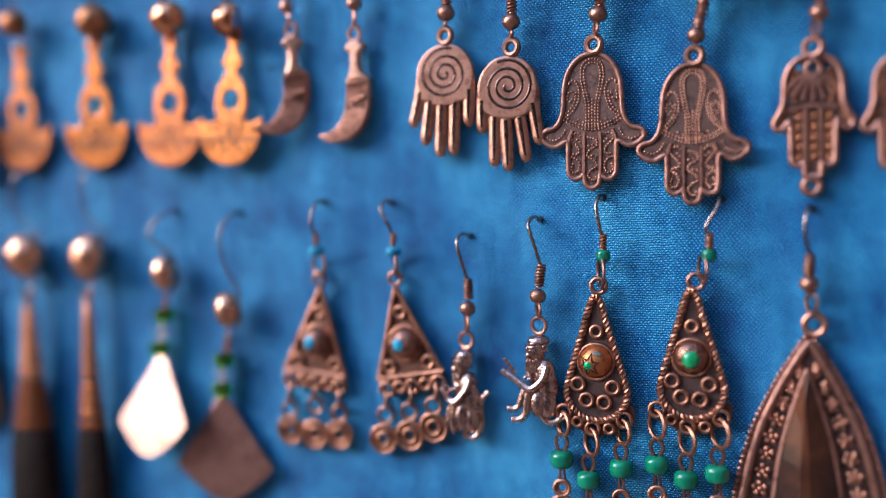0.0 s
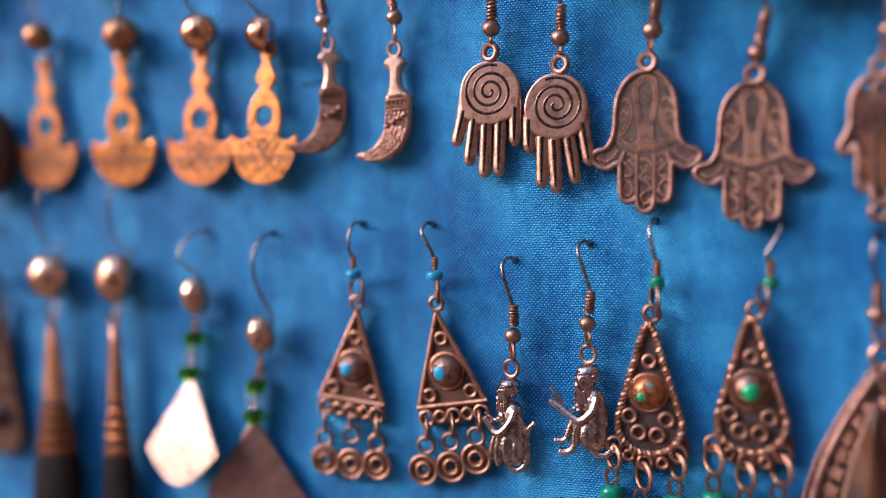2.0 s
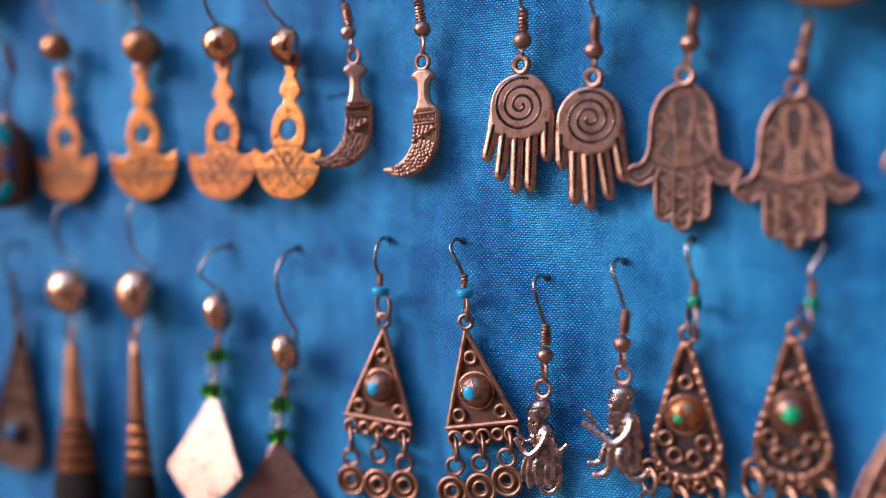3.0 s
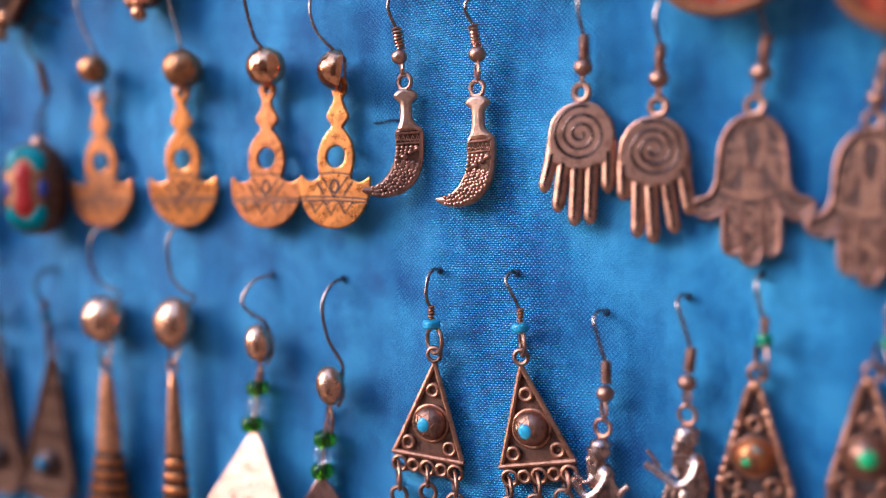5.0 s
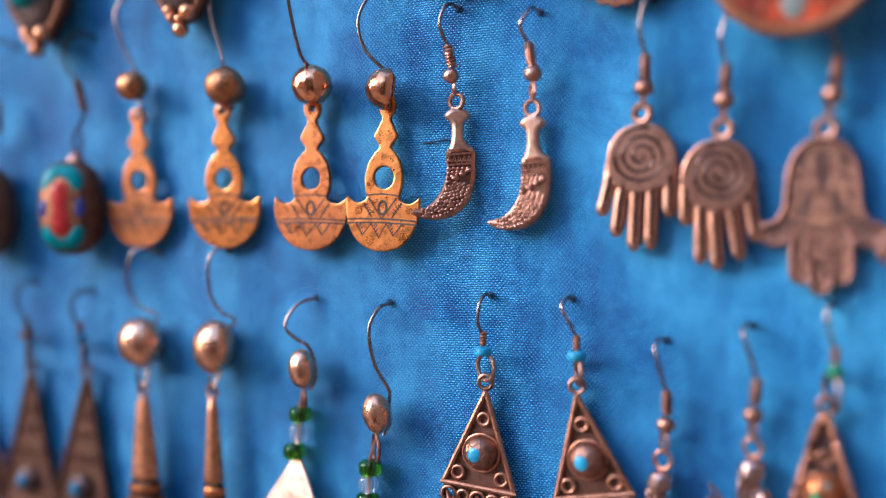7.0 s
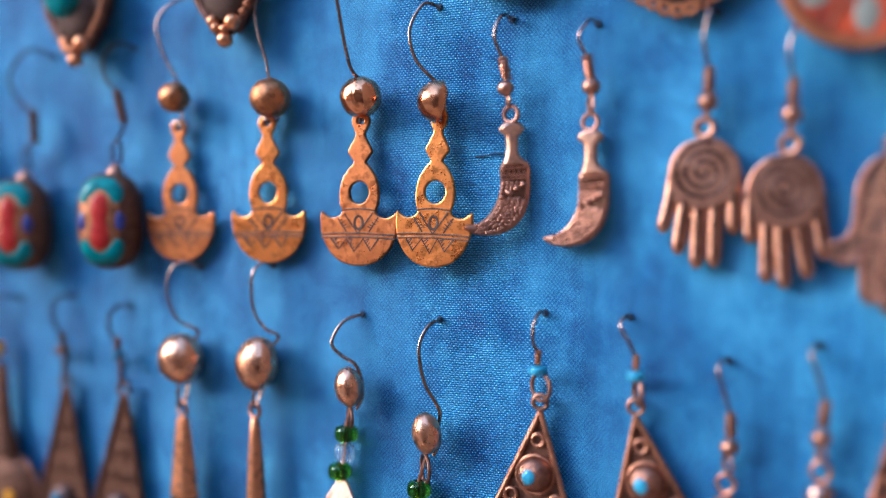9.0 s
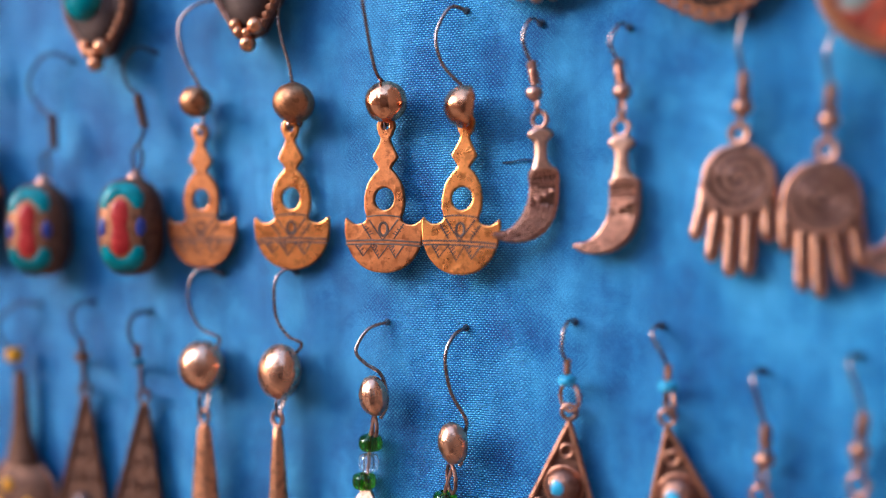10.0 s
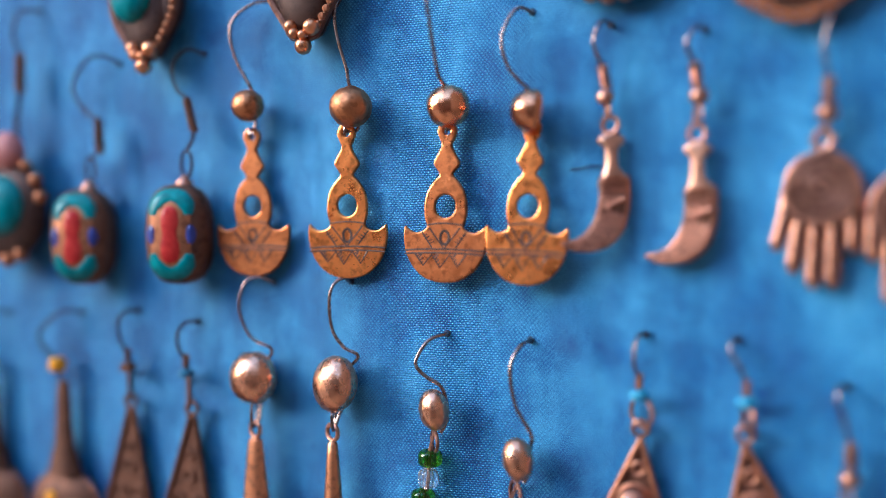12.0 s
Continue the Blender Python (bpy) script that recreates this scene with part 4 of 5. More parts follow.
    part("bead", Geo().bead(bu, 3.8, bv, 1.9, 2.0), TURQUOISE, e, "small turquoise blue glass bead")
    part("link", Geo().ring((bu + au) / 2 + 0.4, (bv + av + 2.4) / 2 - 0.1, 3.2, abs(bv - av - 2.4) / 2 * 0.86, 0.46, 35 if in_plane > 0 else 65), TARNISH, e)
    part("ring", Geo().ring(au, av + 2.4, 2.6, 1.5, 0.5), TARNISH, e)


triangle_earring(-100.5, -22.6, 5.5, (-99.9, -2.0), (-100.6, -13.5), [(-109.9, -57.6), (-103.2, -58.1), (-96.5, -57.8)], [(-109.7, -52.2), (-102.7, -51.0), (-96.3, -52.6)],
                 "brown copper triangle earring with turquoise and three dangles")
triangle_earring(-80.8, -22.4, -9.0, (-82.3, -2.4), (-80.6, -13.7), [(-84.9, -58.1), (-78.2, -56.9), (-72.2, -54.6)], [(-84.1, -52.3), (-78.2, -51.2), (-72.1, -49.5)],
                 "tilted copper triangle earring with turquoise and three dangles")


# ---- figurine earrings ----
def figurine_earring(ru, rv, lumps, arms, legs, tail, hook, label):
    """lumps: u, v, d and three radii; arms, legs and tail: radius and a line of u, v, d."""
    e = thing("figurine_earring", ru, rv, label, "earring", "figurine earrings in the lower row")
    g = Geo()
    for u, v, d, a, b, c in lumps:
        g.ball(ru + u, d, rv + v, a * 1.08, b, c * 1.04, 16, 10)
    for r, pts in arms + legs + tail:
        g.tube(curve_through([(ru + u, d, rv + v) for u, v, d in pts], 6), r * 1.14, seg=8)
    part("figurine", remeshed(g, 0.09), SILVERY, e, "small seated figurine cast in bright copper")
    part("ring", Geo().ring(ru, rv, 2.7, 1.75, 0.45, 15), ANTIQUE, e)
    fish_hook(e, *hook, (ru, rv + 1.6), ANTIQUE, bulge=1.6, turns=7)


figurine_earring(-63.6, -33.9,
                 [(-0.9, -5.1, 3.1, 2.0, 2.1, 2.6), (-0.3, -3.3, 3.0, 2.2, 2.2, 1.3), (-1.9, -5.3, 4.1, 1.0, 0.8, 1.5), (-2.5, -6.5, 3.9, 0.8, 0.9, 1.0), (1.0, -4.7, 3.9, 0.75, 0.45, 0.9),
                  (-2.4, -4.8, 4.8, 0.3, 0.3, 0.3), (-1.4, -4.7, 4.9, 0.36, 0.3, 0.36), (-1.0, -8.0, 2.8, 1.5, 1.4, 1.5), (0.2, -10.6, 2.7, 2.2, 1.9, 3.4), (1.0, -13.8, 2.6, 2.3, 1.9, 3.6),
                  (0.8, -18.0, 2.6, 2.0, 1.8, 3.2), (-1.8, -11.0, 3.0, 1.4, 1.3, 2.2), (-1.2, -17.4, 3.7, 1.5, 1.4, 3.2), (-3.3, -11.2, 4.0, 0.6, 0.6, 0.5), (-2.4, -10.8, 4.2, 0.6, 0.6, 0.5)],
                 [(0.32, [(-3.0, -4.3, 3.6), (-1.4, -3.7, 5.0), (0.7, -3.4, 4.8)]), (0.78, [(1.0, -9.0, 3.8), (0.0, -11.6, 4.6), (-2.2, -13.9, 4.7), (-3.8, -13.6, 4.4), (-5.0, -12.2, 4.1), (-5.9, -11.0, 3.9)]),
                  (0.5, [(-3.6, -11.8, 3.2), (-4.8, -10.8, 3.2), (-5.9, -9.9, 3.2)])] + [(0.24, [(-2.9 + 0.5 * i, -7.4, 4.2), (-2.7 + 0.5 * i, -9.4, 4.3)]) for i in range(4)],
                 [(0.82, [(-2.5, -14.8, 4.1), (-3.0, -17.2, 4.0), (-3.1, -19.4, 3.9), (-2.6, -21.2, 3.9)]), (0.66, [(-3.4, -14.4, 3.1), (-4.3, -16.6, 3.1), (-4.7, -18.8, 3.1), (-4.7, -20.2, 3.1)])],
                 [(0.62, [(0.4, -20.2, 2.7), (-0.8, -21.6, 2.6), (1.0, -22.4, 2.6), (2.8, -21.0, 2.6), (3.5, -18.2, 2.6), (3.2, -15.4, 2.6), (3.7, -13.2, 2.6), (5.2, -11.6, 2.6)])],
                 ((-63.2, -10.4), (-62.6, -20.2), (-62.6, -24.4), (-62.8, -26.6), 1.85), "bright copper earring with a small curly-tailed figurine")
figurine_earring(-46.6, -30.2,
                 [(-0.6, -5.3, 3.2, 2.15, 2.2, 2.7), (0.0, -3.3, 3.0, 2.4, 2.3, 1.3), (-1.5, -5.3, 4.3, 1.15, 0.8, 1.5), (-1.9, -6.6, 4.2, 0.95, 1.0, 1.1), (1.6, -4.7, 4.2, 0.75, 0.45, 0.9),
                  (-2.2, -4.8, 5.0, 0.32, 0.3, 0.34), (-1.0, -4.7, 5.1, 0.4, 0.3, 0.4), (-0.6, -8.2, 3.0, 1.7, 1.6, 1.5), (1.0, -10.6, 2.7, 2.4, 1.9, 3.4), (1.7, -13.6, 2.6, 2.4, 1.9, 3.6),
                  (1.5, -17.4, 2.6, 2.2, 1.8, 3.2), (-1.4, -10.8, 3.0, 1.5, 1.3, 2.4), (-0.3, -17.2, 3.7, 1.6, 1.4, 3.1), (-2.7, -11.4, 4.1, 0.65, 0.6, 0.5), (-1.7, -11.7, 4.3, 0.65, 0.6, 0.5)],
                 [(0.32, [(-2.8, -4.5, 3.7), (-1.0, -3.8, 5.1), (1.2, -3.5, 4.8)]), (0.8, [(1.9, -9.0, 3.8), (1.0, -11.8, 4.7), (-1.4, -13.8, 4.9), (-3.6, -12.9, 4.6), (-5.9, -11.4, 4.3), (-8.2, -10.0, 4.0)]),
                  (0.42, [(-5.4, -10.8, 3.2), (-6.6, -9.2, 3.2), (-8.0, -7.5, 3.2)])] + [(0.24, [(-2.5 + 0.5 * i, -7.6, 4.4), (-2.6 + 0.55 * i, -10.2, 4.3)]) for i in range(5)],
                 [(0.78, [(-2.1, -14.2, 4.2), (-2.7, -17.0, 4.1), (-3.0, -19.4, 4.0), (-4.2, -20.7, 4.0), (-6.2, -20.9, 4.0)]), (0.7, [(-3.2, -13.9, 3.1), (-4.2, -16.2, 3.1), (-4.8, -18.0, 3.1), (-5.8, -18.7, 3.1), (-7.4, -18.7, 3.1)])],
                 [(0.65, [(0.2, -19.8, 2.8), (1.4, -21.3, 2.7), (3.0, -21.4, 2.6), (4.4, -20.6, 2.5), (5.2, -19.4, 2.4)])],
                 ((-46.6, -6.9), (-45.7, -16.9), (-46.2, -21.4), (-46.5, -23.6), 1.85), "bright copper earring with a small seated figurine")


# ---- teardrop earrings with green beads ----
def teardrop_earring(cu, top, ring, hook_hole, bead, beads, centre_stone, label):
    e = thing("teardrop_earring", ring[0], ring[1], label, "earring", "teardrop earrings in the lower row")
    half = [(0, 0.6), (1.2, -1.0), (2.6, -6.0), (4.4, -12.0), (6.0, -17.4), (6.6, -20.2), (6.1, -22.8), (4.4, -25.0), (2.2, -26.2), (0, -26.5)]
    sm = [tuple(p) for p in curve_through([(cu + u, top + v) for u, v in mirrored(half)], 5, True)]
    apron = [(cu - 6.0, top - 21.5), (cu + 6.0, top - 21.5), (cu + 8.0, top - 23.6), (cu + 8.0, top - 26.4), (cu + 6.0, top - 28.0), (cu + 2.6, top - 29.2), (cu, top - 30.4), (cu - 2.8, top - 29.4), (cu - 6.0, top - 28.0), (cu - 8.4, top - 26.6), (cu - 8.2, top - 23.8)]
    holes = [circle(cu + u, top + v, 1.05, 12) for u, v in ((-7.3, -24.9), (-1.0, -28.2), (5.9, -26.0))]
    part("backing", Geo().plate([sm], 2.3, 1.2, 0.15), PATINA, e, "dark brown oxidised copper ground")
    part("apron", Geo().plate([apron] + holes, 2.05, 0.9, 0.2), BROWN, e, "brown copper lower edge")
    part("rope_rim", Geo().rope(lift(sm + sm[:1], 2.6), 0.78, 2.1), WARM, e, "twisted copper rope edge")
    for u, v, r in ((0.1, -7.0, 1.2), (-4.1, -18.6, 1.35), (3.5, -19.1, 1.35), (-2.2, -22.0, 1.38), (1.6, -22.4, 1.38), (-7.3, -24.9, 1.55), (-4.3, -26.9, 1.0), (-1.0, -28.2, 1.4), (2.6, -28.1, 1.0), (5.9, -26.0, 1.55)):
        part("small_ring", Geo().ring(cu + u, top + v, 2.7, r, 0.46), WARM, e)
    dome = Geo().lathe([(0.02, 2.9), (1.5, 2.75), (2.7, 2.1), (3.45, 0.95), (3.6, 0.0)], 0, 0, 28)
    dome.v = [(cu - 0.1 + u, 2.3 + w, top - 13.5 + d) for u, d, w in dome.v]
    boss = part("boss", dome, BOSS if centre_stone < 1.5 else TARNISH, e, "domed copper boss")
    part("collar", Geo().ring(cu - 0.1, top - 13.6, 2.6, 3.85, 0.45, n=30), WARM, e)
    off = -1.2 if centre_stone < 1.5 else 0.0
    part("stone", Geo().ball(cu + off, 4.6, top - 13.7 + off * 0.3, centre_stone, centre_stone * 0.62, centre_stone), GREEN_STONE, boss, "green stone chip" if centre_stone < 1.5 else "round green stone")
    su, sv = cu + off, top - 13.7 + off * 0.3
    for i in range(6):
        a, tip = 0.3 + 2 * math.pi * i / 6, centre_stone + (1.5 if i % 2 else 1.2)
        star = []
        for b, r in ((a - 0.42, centre_stone + 0.05), (a, tip), (a + 0.42, centre_stone + 0.05)):
            u, v = r * math.cos(b), r * math.sin(b)
            far = math.hypot(su + u - cu + 0.1, sv + v - top + 13.5)
            star.append((su + u, 2.34 + 2.9 * math.sqrt(max(0.02, 1 - (far / 3.75) ** 2.4)), sv + v))
        part("claw", Geo().tube(star, 0.2, seg=6), CREVICE if centre_stone < 1.5 else WARM, boss, "worn copper claws")
    if centre_stone < 1.5:
        part("stone", Geo().ball(cu + 0.6, 4.65, top - 11.7, 1.1, 0.5, 0.55).turned(cu + 0.6, 4.65, top - 11.7, 0, 14), PALE_ENAMEL, boss, "pale worn chip")
    for (bu, bv), (u, v) in zip(beads, ((-7.3, -24.9), (-1.0, -28.2), (5.9, -26.0))):
        lu, lv = cu + u, top + v
        mv = (lv + bv + 3.4) / 2
        part("link", Geo().ring(lu + (bu - lu) * 0.3, mv + 0.9, 2.6, max(1.3, abs(lv - bv - 3.4) / 2 * 0.72), 0.5, 50, 18, 7), WARM, e)
        d = part("dangle", Geo().bead(bu, 2.9, bv, 2.55, 3.9, 0.3), GREEN, e, "glossy green glass bead")
        g = Geo().tube(curve_through([(bu + 0.4, 2.9, bv + 1.4), (bu + 1.3, 2.9, bv + 3.4), (bu + 0.9, 2.9, bv + 5.0), (bu, 2.9, bv + 5.3), (bu - 0.9, 2.9, bv + 5.0), (bu - 1.2, 2.9, bv + 3.4), (bu - 0.4, 2.9, bv + 1.4)], 5), 0.42, seg=6)
        g.tube([(bu - 0.3, 2.9, bv - 1.6), (bu - 0.5, 2.8, bv - 4.6)], 0.34, seg=6).tube([(bu + 0.4, 2.9, bv - 1.6), (bu + 0.6, 2.8, bv - 4.6)], 0.34, seg=6)
        part("loop", g, TARNISH, d)
        part("drop", Geo().plate([circle(bu, bv - 6.4, 1.9, 20), circle(bu, bv - 6.4, 0.8, 12)], 3.0, 0.8, 0.2).ring(bu, bv - 6.4, 3.0, 1.7, 0.45).plate([circle(bu, bv - 11.0, 3.0, 24)], 3.0, 0.8, 0.2).ring(bu, bv - 11.0, 3.0, 2.8, 0.45), ANTIQUE, d)
    hu, hv = hook_hole
    bu, bv = bead
    bare_wire(e, [(hu, 0.5, hv), (hu - 0.3, 2.2, hv + 0.3), (hu - 0.8, 3.8, hv - 1.8), (bu - 0.6, 4.3, (hv + bv) / 2), (bu + 0.1, 4.0, bv + 4.0)], 0.38)
    coil(e, bu + 0.1, bv + 4.4, bu, bv + 1.5, 3.8, 0.62, RUSTY, 4)
    part("bead", Geo().bead(bu, 3.7, bv, 1.55, 2.6), GREEN, e, "small green glass bead")
    g = Geo().ring((bu + ring[0]) / 2, (bv + ring[1]) / 2 - 0.3, 3.1, abs(bv - ring[1]) / 2 + 0.2, 0.36, 68)
    part("link", g, TARNISH, e)
    part("ring", Geo().ring(ring[0], ring[1], 2.7, 1.6, 0.55), TARNISH, e)


teardrop_earring(-34.0, -24.2, (-33.3, -21.3), (-32.6, -2.4), (-32.0, -14.8), [(-41.9, -59.6), (-36.0, -63.7), (-28.9, -60.7)], 1.1, "copper teardrop earring with rope edge and chipped green stone")
teardrop_earring(-13.9, -22.6, (-12.9, -20.2), (-7.7, -3.2), (-10.1, -14.7), [(-21.3, -59.3), (-15.3, -62.0), (-8.9, -60.3)], 1.9, "copper teardrop earring with rope edge and round green stone")


# ---- large stone drop ----
def stone_drop_earring():
    cu = 9.0
    e = thing("stone_drop_earring", 10.0, -28.7, "large copper drop earring with a dark faceted stone")
    half = [(0.3, -31.0), (1.8, -33.0), (6.6, -41.0), (10.8, -50.0), (13.4, -59.0), (14.8, -67.0), (14.5, -75.0), (11.8, -83.0), (6.4, -89.0), (0, -91.0)]
    outer = [tuple(p) for p in curve_through([(cu + u, v) for u, v in mirrored(half)], 6, True)]
    part("backing", Geo().plate([outer], 2.0, 1.0, 0.2), PATINA, e, "dark oxidised copper ground")
    ridge = [(cu + (u - cu) * 0.885, -33.0 + (v + 31.2) * 0.95) for u, v in outer]
    part("rim", Geo().tube(lift(ridge, 2.3), 0.95, closed=True, seg=10), DULL, e, "smooth raised copper rim")
    tagged(part("grain_edge", Geo().dots(outer + outer[:1], 0.62, 1.32, 2.0, 1.0), ANTIQUE, e, "row of round copper grains along the edge"), kind="stuff")
    bez = [(cu - 0.4 + u * 0.46, -38.4 + (v + 31.2) * 0.86) for u, v in mirrored(half)]
    bez = [tuple(p) for p in curve_through(bez, 6, True)]
    part("bezel", Geo().tube(lift(bez, 2.8), 0.65, closed=True, seg=8), DULL, e)
    g = Geo()
    n = 14
    base = [bez[int(i * len(bez) / n)] for i in range(n)]
    cu2, cv2 = cu - 0.4, sum(v for _, v in base) / n
    rings = [[(u, 2.2, v) for u, v in base], [(cu2 + (u - cu2) * 0.96, 3.4, cv2 + (v - cv2) * 0.98) for u, v in base], [(cu2 + (u - cu2) * 0.16 - 0.5, 5.6, cv2 + (v - cv2) * 0.80) for u, v in base]]
    part("stone", g.grid(rings), BROWN_STONE, e, "dark brown faceted glass stone", sharp=8)
    k = Geo()
    rnd = random.Random(5)
    pair = [((a[0] + c[0]) / 2, (a[1] + c[1]) / 2) for a, c in zip(ridge, bez)]
    p = np.array(pair + pair[:1])
    run = np.concatenate([[0], np.cumsum(np.linalg.norm(np.diff(p, axis=0), axis=1))])
    for i, q in enumerate(np.arange(3.0, run[-1] - 2.0, 3.7)):
        u, v = np.interp(q, run, p[:, 0]), np.interp(q, run, p[:, 1])
        wide = min(1.0, max(0.35, (-34.0 - v) / 14.0))
        spin = rnd.uniform(0, 1)
        k.ball(u, 2.6, v, 0.62, 0.7, 0.62, 8, 5)
        for m in range(5):
            a = spin + 2 * math.pi * m / 5
            r = rnd.uniform(0.52, 0.68)
            k.ball(u + 1.15 * wide * math.cos(a), 2.3, v + 1.1 * math.sin(a), r, r, r, 7, 4)
    tagged(part("granulation", k, ANTIQUE, e, "clusters of copper granules"), kind="stuff")
    part("ring", Geo().ring(10.0, -28.7, 2.6, 1.95, 0.72, 10), ANTIQUE, e)
    fish_hook(e, (9.7, -5.6), (9.2, -14.8), (9.0, -18.6), (9.0, -20.5), 1.9, (10.0, -26.9), ANTIQUE)


stone_drop_earring()


# ---- kite earrings ----
def kite_earring(apex, wide, turn, roll, nod, beads, ball, wire, label, sheet):
    au, av = apex
    e = thing("kite_earring", ball[0], ball[1], label, "earring", "kite earrings in the lower row")
    half = [(wide * u, v) for u, v in ((0.9, 0.3), (14.1, -17.4), (13.6, -18.4), (9.0, -22.4), (4.6, -25.2), (1.4, -26.2), (0, -26.3))]
    line = [(au, av + 0.5)] + [(au + u, av + v) for u, v in half] + [(au - u, av + v) for u, v in half[-2::-1]]
    g = Geo().plate([line], 2.6, 0.9, 0.25)
    plate = part("pendant", g.turned(au, 2.2, av, turn, roll, nod), sheet, e, "smooth copper kite plate", sharp=30)
    k = Geo()
    for i in range(5):
        k.tube(lift([(au - 3.2 + 1.3 * i, av - 8.6), (au - 2.6 + 1.3 * i, av - 9.6), (au - 2.0 + 1.3 * i, av - 8.6)], 2.62), 0.1, seg=5, flat=0.4)
    for s in (-1, 1):
        k.tube(lift([(au + s * 0.4, av - 1.2), (au + s * 3.2, av - 5.4)], 2.62), 0.1, seg=5, flat=0.4)
    part("engraving", k.turned(au, 2.2, av, turn, roll, nod), ANTIQUE, plate, "faint engraved marks")
    part("eyelet", Geo().ring(au, av + 0.9, 2.8, 0.9, 0.35, 70, 14, 6), WIRE, plate)
    (u1, v1), (u2, v2), (u3, v3) = beads
    part("bead", Geo().bead(u1, 3.2, v1, 2.65, 3.6), GREEN_GLASS, e, "dark green glass bead")
    part("bead", Geo().bead(u2, 3.2, v2, 2.25, 4.0, 0.4), CLEAR_GLASS, e, "clear glass tube bead")
    part("bead", Geo().bead(u3, 3.2, v3, 2.65, 3.6), GREEN_GLASS, e, "dark green glass bead")
    bu, bv = ball
    part("pin", Geo().tube([(bu - 0.6, 3.4, bv - 5.0), (u1, 3.2, v1 + 2.0), (u2, 3.2, v2), (u3, 3.2, v3 - 1.6), (au, 2.9, av + 0.5)], 0.42, seg=6), ROSE, e)
    part("link", Geo().ring((bu + u1) / 2 + 0.2, (bv - 4.6 + v1 + 1.2) / 2, 3.2, abs(bv - 4.4 - v1 - 1.8) / 2 * 0.9 + 0.2, 0.42, 52), TARNISH, e)
    part("ball", Geo().ball(bu, 5.0, bv, 3.3, 3.0, 4.4, 48, 28).dented(bu, 5.0, bv, 0.035, au).turned(bu, 5, bv, 20, -8), SATIN, e, "polished copper oval ball")
    bare_wire(e, list(wire) + [(bu + 1.8, 2.4, bv + 1.5), (bu + 1.7, 1.8, bv - 2.5), (bu + 0.6, 2.8, bv - 5.4)], 0.38)


kite_earring((-146.6, -40.0), 0.87, 10, 1.5, 14, [(-145.1, -29.7), (-145.6, -34.1), (-146.8, -38.3)], (-143.4, -18.9), [(-142.2, 0.5, -3.3), (-145.2, 3.6, -4.6), (-147.4, 5.2, -9.0), (-145.4, 5.0, -11.8), (-142.2, 4.2, -13.9)],
             "bright copper kite earring with green and clear beads", SHEET)
kite_earring((-129.0, -50.2), 1.0, 0, -1.2, 1, [(-127.6, -40.6), (-128.1, -44.2), (-128.4, -48.0)], (-125.0, -27.9), [(-123.6, 0.5, -4.0), (-125.2, 3.4, -5.4), (-126.5, 5.0, -9.8), (-125.3, 5.0, -17.0), (-122.3, 4.2, -22.8)],
             "copper kite earring, tinted mauve as by sky, with green and clear beads", SKY_TINTED_SHEET)


# ---- long cone earrings ----
def cone_earring(cu, ring_v, w, ball, r_ball, tall, tilt, wire, turn, label):
    e = thing("cone_earring", ball[0], ball[1], label, "earring", "long cone earrings in the lower row")
    d = 4.4
    g = Geo().lathe([(0.3, ring_v - 1.6), (1.7 * w, ring_v - 2.4), (2.1 * w, ring_v - 5.0), (2.9 * w, ring_v - 12.0), (3.55 * w, ring_v - 19.4), (3.75 * w, ring_v - 21.0), (3.3 * w, ring_v - 21.4)], cu, d, 24, 0.55 / w if w < 1 else 0.55)
    part("cone", g.turned(cu, d, ring_v, turn), CONE, e, "long tapered copper cone")
    g = Geo()
    for i in range(4):
        r = (4.4 + 0.55 * i) * w
        v = ring_v - 23.6 - 3.2 * i
        part("band", Geo().lathe([(r * 0.9, v + 1.05), (r, v + 0.8), (r * 1.03, v), (r, v - 0.8), (r * 0.9, v - 1.05)], cu, d, 24, 0.6), BRASSY, e, "raised copper band")
    core = [(3.0 * w, ring_v - 20.8), (3.9 * w, ring_v - 22.5), (5.6 * w, ring_v - 34), (7.2 * w, ring_v - 38), (7.7 * w, ring_v - 48), (7.9 * w, ring_v - 62), (6.6 * w, ring_v - 68), (3 * w, ring_v - 70)]
    part("body", Geo().lathe(core, cu, d, 24, 0.55), TASSEL, e, "dark brown wooden lower part")
    bu, bv = ball
    part("ball", Geo().ball(bu, 5.0, bv, r_ball, r_ball * 0.8, r_ball * tall, 56, 32).dented(bu, 5.0, bv, 0.02, cu).turned(bu, 5, bv, tilt, tilt * 0.6), SATIN, e, "polished hollow copper ball")
    part("ring", Geo().ring(cu, ring_v, d, 1.75, 0.5, 20), ROSE, e)
    part("link", Geo().ring(cu + (bu - cu) * 0.5, (bv - r_ball + ring_v + 1.2) / 2, d + 0.3, abs(bv - r_ball - ring_v - 0.6) / 2 + 0.3, 0.38, 70), WIRE, e)
    bare_wire(e, list(wire) + [(bu + 1.2, 2.4, bv + 2.0), (bu + 0.4, 1.8, bv - r_ball * 0.7), (cu + 0.5, 3.6, ring_v + 1.6)], 0.36)


